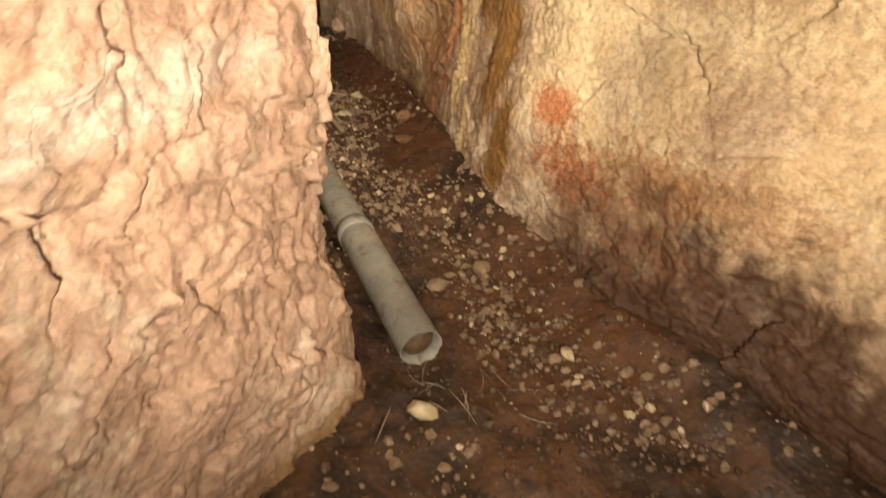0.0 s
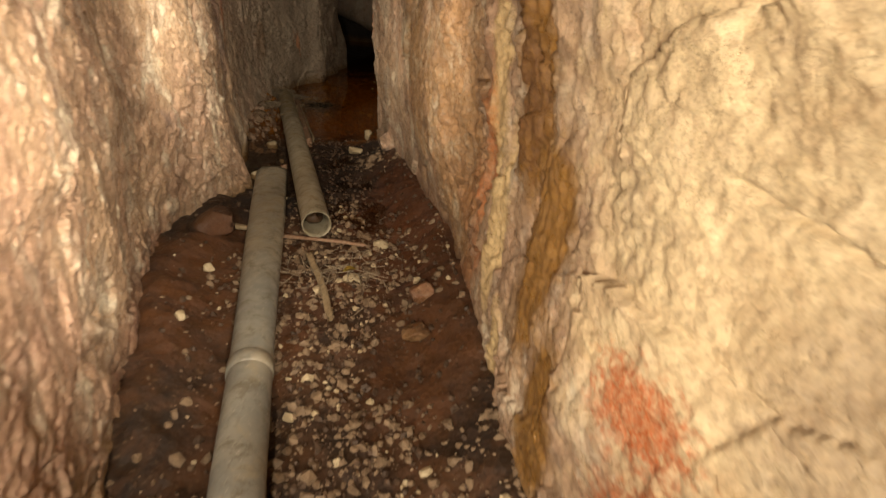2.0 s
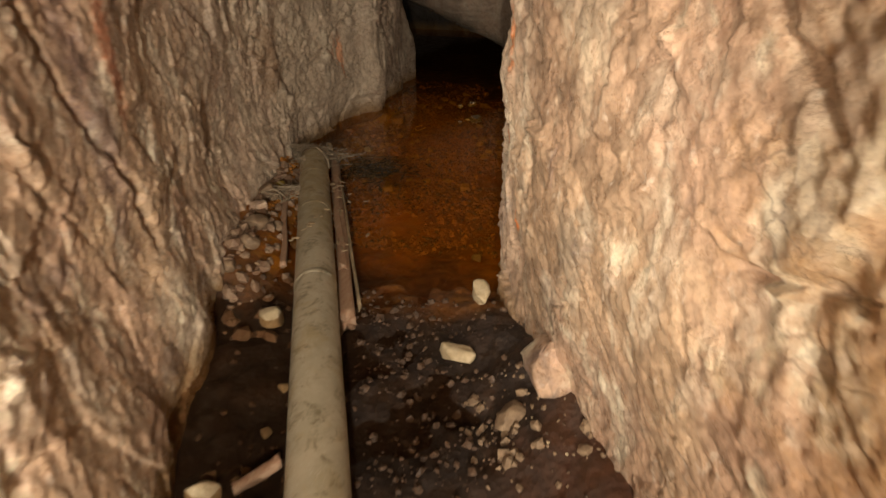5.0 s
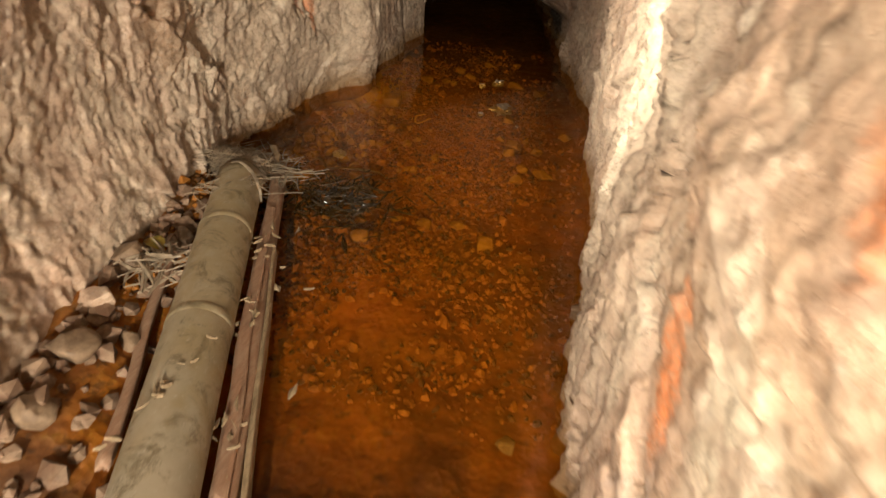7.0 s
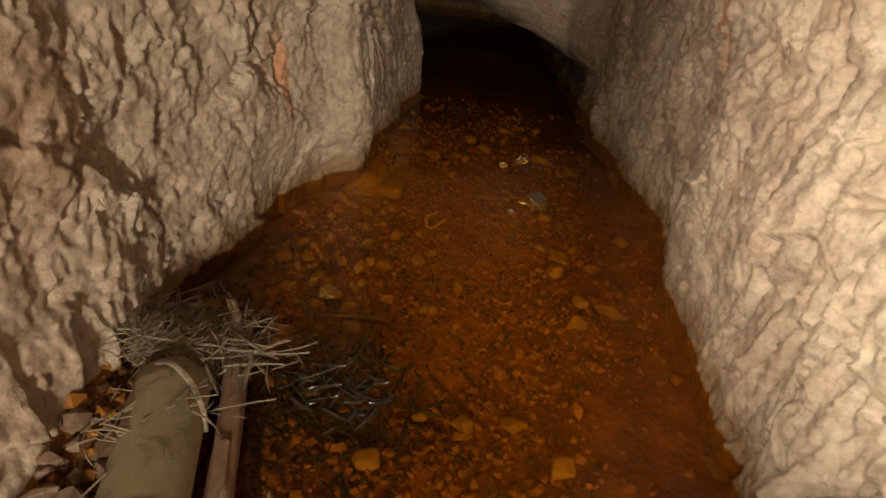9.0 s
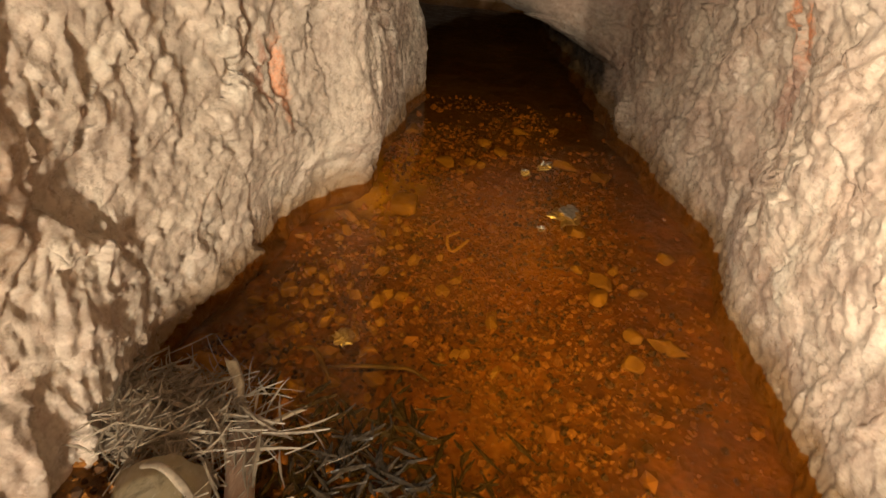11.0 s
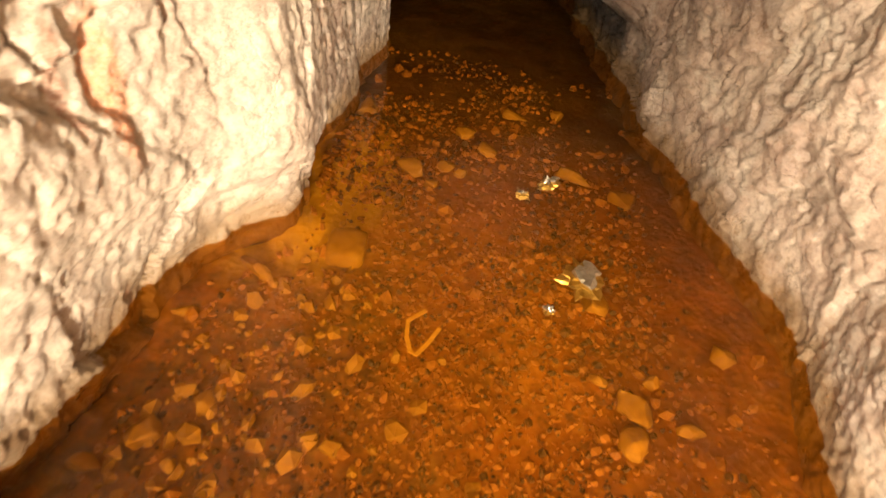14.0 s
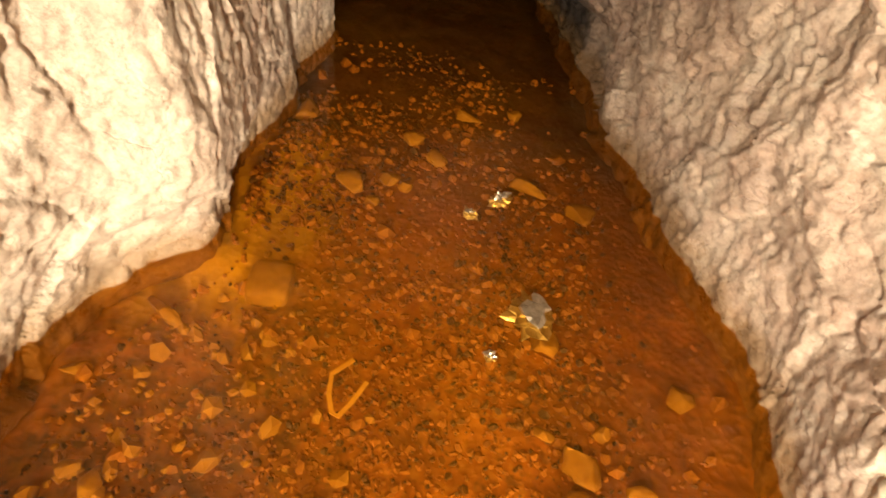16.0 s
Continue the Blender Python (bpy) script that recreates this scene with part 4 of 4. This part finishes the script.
# stones that can be told apart: place, size, look
for k, (x, y, size, mat, turn, label) in enumerate([
    (-1.963, 5.76, (0.15, 0.11, 0.085), pale_stone, -10, "pale yellow stone in the dark puddle beside the pipe"),
    (-1.19, 6.0, (0.10, 0.17, 0.10), pale_stone, 25, "long pale stone at the water's edge"),
    (-1.195, 5.69, (0.14, 0.10, 0.09), pale_stone, 5, "flat pale stone on the mud"),
    (-0.97, 5.43, (0.12, 0.11, 0.07), brown_stone, 40, "brown stone half sunk in red mud"),
    (-1.685, 5.01, (0.14, 0.085, 0.075), pale_stone, -12, "pale stone in the puddle near the broken pipe"),
    (-1.68, 5.27, (0.045, 0.045, 0.04), pale_stone, 0, "small pale pebble in the puddle"),
    (-1.72, 5.45, (0.04, 0.05, 0.04), pale_stone, 30, "small pale pebble in the puddle"),
    (-1.31, 6.45, (0.06, 0.07, 0.06), brown_stone, 30, "brown stone standing out of the water"),
    (-0.885, 5.57, (0.22, 0.28, 0.20), rock_right, 20, "pinkish boulder at the foot of the wall"),
    (-0.49, 4.13, (0.10, 0.09, 0.07), pale_stone, 0, "pale angular stone on gravel"),
    (-0.62, 4.04, (0.05, 0.06, 0.05), brown_stone, 0, "small brown stone on gravel"),
    (-0.52, 3.74, (0.11, 0.075, 0.06), pale_stone, 15, "whitish broken stone among straw"),
    (-0.64, 3.60, (0.10, 0.05, 0.04), pale_stone, 80, "flat whitish stone among straw"),
    (-0.13, 3.52, (0.17, 0.13, 0.11), rock_right, 15, "pink lump of rock by the wall"),
    (-0.10, 3.30, (0.14, 0.12, 0.10), rock_right, 40, "pink lump of rock by the wall"),
    (0.15, 1.90, (0.12, 0.08, 0.06), brown_stone, 20, "brown stone beside the pipe"),
    (0.62, 1.52, (0.11, 0.07, 0.06), pale_stone, -60, "yellow oval stone on red earth"),
    (0.10, 1.22, (0.13, 0.08, 0.07), pale_stone, -20, "pale stone near the pipe's broken end"),
    (0.33, 2.02, (0.11, 0.10, 0.07), brown_stone, 0, "brown stone on gravel"),
    (-0.06, 2.30, (0.10, 0.07, 0.06), brown_stone, 0, "flat brown stone on gravel"),
    (-1.38, 3.95, (0.34, 0.36, 0.16), earth, 30, "brown muddy boulder beside the pipe"),
    (-2.22, 6.05, (0.11, 0.10, 0.09), brown_stone, 20, "brown stone on the bank between pipe and wall"),
    (-2.30, 6.22, (0.13, 0.10, 0.09), brown_stone, 50, "brown stone on the bank between pipe and wall"),
    (-2.38, 6.38, (0.09, 0.10, 0.08), rock_left, 80, "pinkish stone on the bank between pipe and wall"),
    (-2.26, 6.34, (0.07, 0.06, 0.06), brown_stone, 10, "small brown stone beside the pipe"),
    (-2.44, 6.55, (0.14, 0.11, 0.10), brown_stone, 35, "brown stone wedged against the wall"),
    (-2.20, 5.88, (0.08, 0.07, 0.06), brown_stone, 0, "small brown stone on the bank"),
    (-2.42, 6.74, (0.08, 0.09, 0.07), brown_stone, 60, "small brown stone beside the straw"),
    (-1.20, 3.60, (0.07, 0.05, 0.05), pale_stone, 10, "small whitish stone on red mud"),
    (-1.02, 3.12, (0.06, 0.06, 0.05), pale_stone, 10, "small whitish stone on red mud"),
]):
    stone(x, y, size, mat, label, turn, 40 + k)

# stones under the water
for k, (x, y, size, turn, label) in enumerate([
    (-2.42, 8.98, (0.11, 0.11, 0.07), 30, "rounded orange stone under water"),
    (-2.31, 9.04, (0.08, 0.07, 0.05), 0, "orange stone under water"),
    (-2.26, 9.02, (0.06, 0.07, 0.05), 50, "small orange stone under water"),
    (-2.34, 8.92, (0.07, 0.06, 0.04), 20, "small orange stone under water"),
    (-2.20, 9.20, (0.12, 0.08, 0.06), -25, "orange stone under water"),
    (-2.30, 9.29, (0.10, 0.08, 0.06), 10, "brownish stone in deeper water"),
    (-2.15, 9.50, (0.13, 0.06, 0.05), -15, "long stone in deeper water"),
    (-1.98, 9.58, (0.07, 0.09, 0.05), 0, "brown stone in deeper water"),
    (-1.71, 9.08, (0.14, 0.11, 0.06), 10, "orange stone in deeper water"),
    (-2.69, 9.30, (0.12, 0.16, 0.06), 25, "dark orange stone under water by the wall"),
    (-2.654, 7.885, (0.075, 0.115, 0.06), 8, "oblong yellow stone under water near the wall"),
    (-2.72, 7.80, (0.08, 0.055, 0.045), 10, "orange stone under water near the wall"),
    (-2.575, 7.84, (0.035, 0.05, 0.04), 0, "small yellow stone under water"),
    (-2.645, 7.67, (0.055, 0.095, 0.05), 5, "narrow orange stone under water"),
    (-2.385, 7.735, (0.09, 0.075, 0.05), 20, "orange stone under water"),
    (-2.305, 7.695, (0.075, 0.055, 0.05), 20, "orange stone under water"),
    (-2.58, 7.975, (0.05, 0.06, 0.045), 0, "orange stone under water"),
    (-2.635, 7.99, (0.06, 0.045, 0.045), 40, "orange stone under water"),
    (-2.64, 7.48, (0.19, 0.12, 0.10), -28, "large yellow-brown stone under water by the debris"),
    (-2.26, 7.60, (0.08, 0.055, 0.05), 0, "orange stone under water"),
    (-2.30, 7.96, (0.085, 0.045, 0.045), 5, "flat orange stone under water"),
    (-2.08, 7.755, (0.045, 0.04, 0.035), 10, "small orange stone under water"),
    (-2.01, 7.96, (0.045, 0.045, 0.035), 10, "small orange stone under water"),
    (-1.915, 7.80, (0.03, 0.03, 0.03), 0, "tiny orange stone under water"),
    (-2.035, 7.165, (0.10, 0.065, 0.06), 25, "bright orange stone under water"),
    (-1.583, 7.29, (0.10, 0.10, 0.06), 0, "rounded orange stone under water"),
    (-1.72, 7.38, (0.08, 0.07, 0.05), 0, "orange stone under water"),
    (-1.84, 7.34, (0.08, 0.07, 0.05), 40, "orange stone under water"),
    (-1.95, 7.34, (0.07, 0.05, 0.045), 0, "orange stone under water"),
    (-1.69, 8.15, (0.09, 0.10, 0.055), 30, "brownish orange stone under water"),
    (-1.575, 8.22, (0.09, 0.045, 0.05), -10, "brownish orange stone under water"),
    (-1.59, 7.98, (0.075, 0.075, 0.05), 20, "orange stone under water"),
    (-1.60, 7.855, (0.075, 0.075, 0.05), 10, "orange stone under water"),
    (-1.49, 7.965, (0.15, 0.06, 0.05), -30, "long orange stone under water"),
    (-1.775, 8.30, (0.07, 0.05, 0.045), 5, "orange stone under water"),
    (-1.70, 8.25, (0.13, 0.12, 0.06), 35, "broad flat orange stone under water"),
    (-1.47, 8.475, (0.09, 0.08, 0.05), 10, "brownish orange stone under water"),
    (-1.65, 8.34, (0.05, 0.05, 0.04), 10, "small orange stone under water"),
    (-2.66, 8.36, (0.17, 0.06, 0.06), -30, "long orange stone under water at the wall"),
    (-2.75, 8.18, (0.07, 0.05, 0.04), 0, "small dark orange stone under water"),
]):
    stone(x, y, size, ochre_stone, label, turn, 90 + k, None, "stones under the water", 14)


stone(-2.475, 8.51, (0.105, 0.125, 0.055), ochre_stone, "squarish yellow block under water by the wall", 12, 89, None, "stones under the water", 14, "stone", 0.8)


def dry_place(rng):
    y = rng.uniform(0.3, 6.0)
    lo, hi = float(left_line(np.array(y))), float(right_line(np.array(y)))
    u = np.clip(rng.normal(0.60, 0.20) if rng.random() < 0.95 else rng.uniform(0.05, 0.4), 0.02, 0.98)
    x = lo + u * (hi - lo)
    return x, y, float(smooth_noise(np.array(x * 2.2), np.array(y * 2.2), 777)) + rng.uniform(-0.12, 0.15) > 0.02 + 0.16 * float(step(np.array(y), 4.0, 5.0))


def wet_place(rng):
    y = 6.45 + 3.6 * rng.beta(1.2, 1.7)
    lo, hi = float(left_line(np.array(y))), float(right_line(np.array(y)))
    u = rng.beta(1.0, 1.5)
    x = lo + u * (hi - lo)
    return x, y, float(smooth_noise(np.array(x * 2.8), np.array(y * 2.8), 991)) + rng.uniform(-0.2, 0.2) > 0.0


def litter_place(rng):
    y = rng.normal(7.85, 0.35)
    x = float(left_line(np.array(y))) + 0.08 + abs(rng.normal(0, 0.26))
    return x, y, 7.2 < y < 8.6


def middle_place(rng):
    y = rng.normal(7.95, 0.50)
    lo, hi = float(left_line(np.array(y))), float(right_line(np.array(y)))
    return lo + (hi - lo) * np.clip(rng.normal(0.42, 0.20), 0.04, 0.96), y, 6.9 < y < 9.4


def bank_place(rng):
    y = rng.uniform(5.65, 7.0)
    x = float(left_line(np.array(y))) + 0.02 + abs(rng.normal(0, 0.11))
    return x, y, x < -1.0 - 0.167 - 0.537 * (y - 4.4) + 0.12


scatter("rubble", 200, bank_place, lambda r: 0.014 + 0.040 * r.random() ** 2, bank_stone, "heap of reddish brown rubble under the rock wall", "rubble", 12, 0.3)
scatter("gravel", 300, dry_place, lambda r: 0.006 + 0.026 * r.random() ** 3, pale_stone, "pale gravel strewn over dark earth", "gravel", 5, 0.40)
scatter("gravel", 3600, dry_place, lambda r: 0.005 + 0.030 * r.random() ** 3, brown_stone, "brown gravel strewn over dark earth", "gravel", 6, 0.42)
scatter("gravel", 7000, wet_place, lambda r: 0.004 + 0.020 * r.random() ** 3, silt_stone, "orange gravel on the bed of the water", "gravel", 7, 0.4)
scatter("gravel", 4200, wet_place, lambda r: 0.004 + 0.016 * r.random() ** 3, dark_gravel, "dark brown gravel on the bed of the water", "gravel", 8, 0.4)
scatter("gravel", 5000, middle_place, lambda r: 0.004 + 0.012 * r.random() ** 2, silt_stone, "fine orange gravel along the middle of the water bed", "gravel", 13, 0.4)
scatter("gravel", 1800, middle_place, lambda r: 0.004 + 0.010 * r.random() ** 2, dark_gravel, "fine brown gravel along the middle of the water bed", "gravel", 14, 0.35)
scatter("pebbles", 420, lambda r: wet_place(r)[:2] + (True,), lambda r: 0.012 + 0.030 * r.random() ** 3, silt_stone, "orange pebbles half sunk in the silt", "pebbles", 9, 0.42)
scatter("pebbles", 240, litter_place, lambda r: 0.012 + 0.030 * r.random() ** 2, ochre_stone, "yellow pebbles among dark leaf litter under water", "pebbles", 11, 0.35)
scatter("gravel", 5000, lambda r: dry_place(r)[:2] + (True,), lambda r: 0.004 + 0.022 * r.random() ** 3, earth_stone, "dark muddy gravel trodden into the earth", "gravel", 10, 0.4)


def blades(name, count, centre, spread, length, width, material, label, category, seed, rise=0.05, level=None):
    """A heap of thin stalks: three-sided, slightly bent, lying over one another."""
    rng = np.random.default_rng(seed)
    vs, fs = [], []
    for k in range(count):
        x, y = centre[0] + spread[0] * rng.normal() * 0.5, centre[1] + spread[1] * rng.normal() * 0.5
        far = math.hypot((x - centre[0]) / spread[0], (y - centre[1]) / spread[1])
        z = (level if level is not None else centre[2]) + rise * max(0, 1 - far) * rng.random()
        a, ln, w = rng.uniform(0, 6.28), length * rng.uniform(0.35, 1.2), width * rng.uniform(0.5, 1.5)
        bend, pitch = rng.normal() * 0.25, rng.normal() * 0.07
        for s in range(5):
            u = s / 4 - 0.5
            aa = a + bend * u
            px, py, pz = x + math.cos(aa) * ln * u, y + math.sin(aa) * ln * u, z + pitch * ln * u
            ww = w * (1 - abs(u) * 1.5)
            nx, ny = -math.sin(aa), math.cos(aa)
            vs += [(px + nx * ww, py + ny * ww, pz), (px - nx * ww, py - ny * ww, pz), (px, py, pz + 0.5 * w)]
        base = k * 15
        for s in range(4):
            p = base + 3 * s
            for i, j in ((0, 1), (1, 2), (2, 0)):
                fs.append((p + i, p + j, p + 3 + j))
                fs.append((p + i, p + 3 + j, p + 3 + i))
    return solid(name, tri_mesh(name, np.array(vs), np.array(fs)), material, label, category, "stuff")


blades("straw_heap", 850, (-2.64, 7.24, 0.09), (0.25, 0.14), 0.13, 0.0022, straw, "tangled heap of dead straw on the end of the pipe", "straw", 21, 0.05)
blades("straw_heap", 120, (-2.53, 7.15, 0.17), (0.14, 0.06), 0.12, 0.0026, straw, "pale dead straw draped over the end of the pipe", "straw", 28, 0.02)
blades("leaf_heap", 220, (-2.64, 7.23, 0.10), (0.26, 0.14), 0.13, 0.0045, straw, "flat dead blades matted over the end of the pipe", "dead leaves", 27, 0.045)
blades("straw_tuft", 60, (-2.40, 6.95, 0.18), (0.10, 0.12), 0.10, 0.003, straw, "dead straw caught on the pipe", "straw", 22, 0.03)
blades("straw_tuft", 65, (-2.30, 6.55, 0.16), (0.12, 0.10), 0.11, 0.006, straw, "dead straw caught between pipe and wall", "straw", 24, 0.03)
blades("leaf_litter", 260, (-2.17, 7.29, 0.012), (0.26, 0.19), 0.09, 0.007, wet_leaf, "sodden black leaves and stalks in the water", "leaf litter", 23, 0.015)
blades("straw_tuft", 70, (-0.62, 3.72, 0.07), (0.25, 0.22), 0.16, 0.003, straw, "loose yellow straw on the gravel", "straw", 25, 0.02)
blades("straw_tuft", 16, (0.20, 1.30, 0.07), (0.22, 0.12), 0.14, 0.002, straw, "few straws by the pipe's broken end", "straw", 26, 0.02)


def crumpled(x, y, size, z, seed, label):
    rng = np.random.default_rng(seed)
    v = BALL3[0] * (1 + 0.22 * rng.normal(size=(len(BALL3[0]), 1))) * (np.array(size) / 2)
    ob = solid("foil", tri_mesh("foil", v, BALL3[1]), foil, label, "foil", "", "scraps of foil in the water")
    ob.matrix_world = pose(x, y, z, 0, 0, 20 * seed)
    return ob


crumpled(-1.84, 8.575, (0.105, 0.125, 0.05), WATER - 0.018, 1, "crumpled silver foil standing out of the water")
crumpled(-1.967, 8.99, (0.07, 0.045, 0.04), WATER - 0.014, 2, "crumpled silver foil in the water beside a stone")
crumpled(-2.045, 8.89, (0.035, 0.04, 0.03), WATER - 0.012, 3, "small scrap of silver foil in the water")
crumpled(-2.375, 7.676, (0.06, 0.05, 0.03), WATER - 0.02, 5, "scrap of clear crumpled wrapping in the water")
crumpled(-1.922, 8.415, (0.03, 0.025, 0.02), WATER - 0.004, 4, "tiny scrap of silver foil in the water")
stone(-1.80, 8.56, (0.09, 0.16, 0.075), ochre_stone, "yellow stone wrapped in foil under water", 10, 300, None, "stones under the water", 14)
stone(-1.89, 9.15, (0.18, 0.06, 0.06), ochre_stone, "long orange stone beside foil under water", -20, 301, None, "stones under the water", 14)


def folded_strip(points, width, thick, z, label):
    """A flat strip, bent in sharp folds as it lies on the bed."""
    bm = bmesh.new()
    rows = []
    for i, (x, y) in enumerate(points):
        p, q = points[max(0, i - 1)], points[min(len(points) - 1, i + 1)]
        d = Vector((q[0] - p[0], q[1] - p[1], 0)).normalized()
        n = Vector((-d.y, d.x, 0)) * width / 2
        rows.append([bm.verts.new(Vector((x, y, 0)) + n * a + Vector((0, 0, b))) for a, b in ((1, 0), (-1, 0), (-1, thick), (1, thick))])
    for r, t in zip(rows, rows[1:]):
        for k in range(4):
            bm.faces.new((r[k], r[(k + 1) % 4], t[(k + 1) % 4], t[k]))
    bm.faces.new(rows[0][::-1])
    bm.faces.new(rows[-1])
    me = bpy.data.meshes.new("plastic_strip")
    bm.to_mesh(me)
    bm.free()
    ob = solid("plastic_strip", me, strip, label, "plastic strip")
    ob.location = (0, 0, z)
    return ob


folded_strip([(-2.208, 8.339), (-2.241, 8.292), (-2.231, 8.245), (-2.212, 8.207), (-2.197, 8.201), (-2.181, 8.236), (-2.164, 8.293)], 0.010, 0.003, WATER - 0.032,
             "folded yellow strip lying under the water")

for x, y, n, k in ((-1.86, 6.12, 26, 31), (-2.04, 6.42, 26, 32), (-2.19, 6.72, 24, 33)):
    blades("wood_chips", n, (x, y, 0.10), (0.06, 0.26), 0.04, 0.007, dry_wood, "pale wood chips and leaf scraps beside the pipe", "wood chips", k, 0.03)
blades("wood_chips", 14, (-1.98, 6.2, 0.205), (0.03, 0.3), 0.03, 0.006, dry_wood, "pale leaf scraps lying on the pipe", "wood chips", 34, 0.004)


def leaf(x, y, z, turn, size, label):
    """A single curled leaf with a midrib fold."""
    bm = bmesh.new()
    left, mid, right = [], [], []
    for k in range(9):
        u = k / 8
        w = size * 0.28 * math.sin(math.pi * min(1, u * 1.05)) ** 0.8
        zz = 0.012 * math.sin(u * 3.0)
        left.append(bm.verts.new((-w, u * size, zz + 0.3 * w)))
        mid.append(bm.verts.new((0, u * size, zz)))
        right.append(bm.verts.new((w, u * size, zz + 0.3 * w)))
    for a, b in ((left, mid), (mid, right)):
        for k in range(8):
            bm.faces.new((a[k], b[k], b[k + 1], a[k + 1]))
    bmesh.ops.solidify(bm, geom=bm.faces[:], thickness=0.0012)
    me = bpy.data.meshes.new("leaf")
    bm.to_mesh(me)
    bm.free()
    ob = solid("leaf", me, leaf_green, label, "leaf")
    ob.matrix_world = pose(x, y, z, 0, 0, turn)
    return ob


leaf(-2.36, 6.60, 0.155, 75, 0.09, "yellowing curled leaf lying between pipe and wall")
leaf(-0.56, 3.70, 0.075, -50, 0.08, "bright yellow leaf scrap on the gravel")
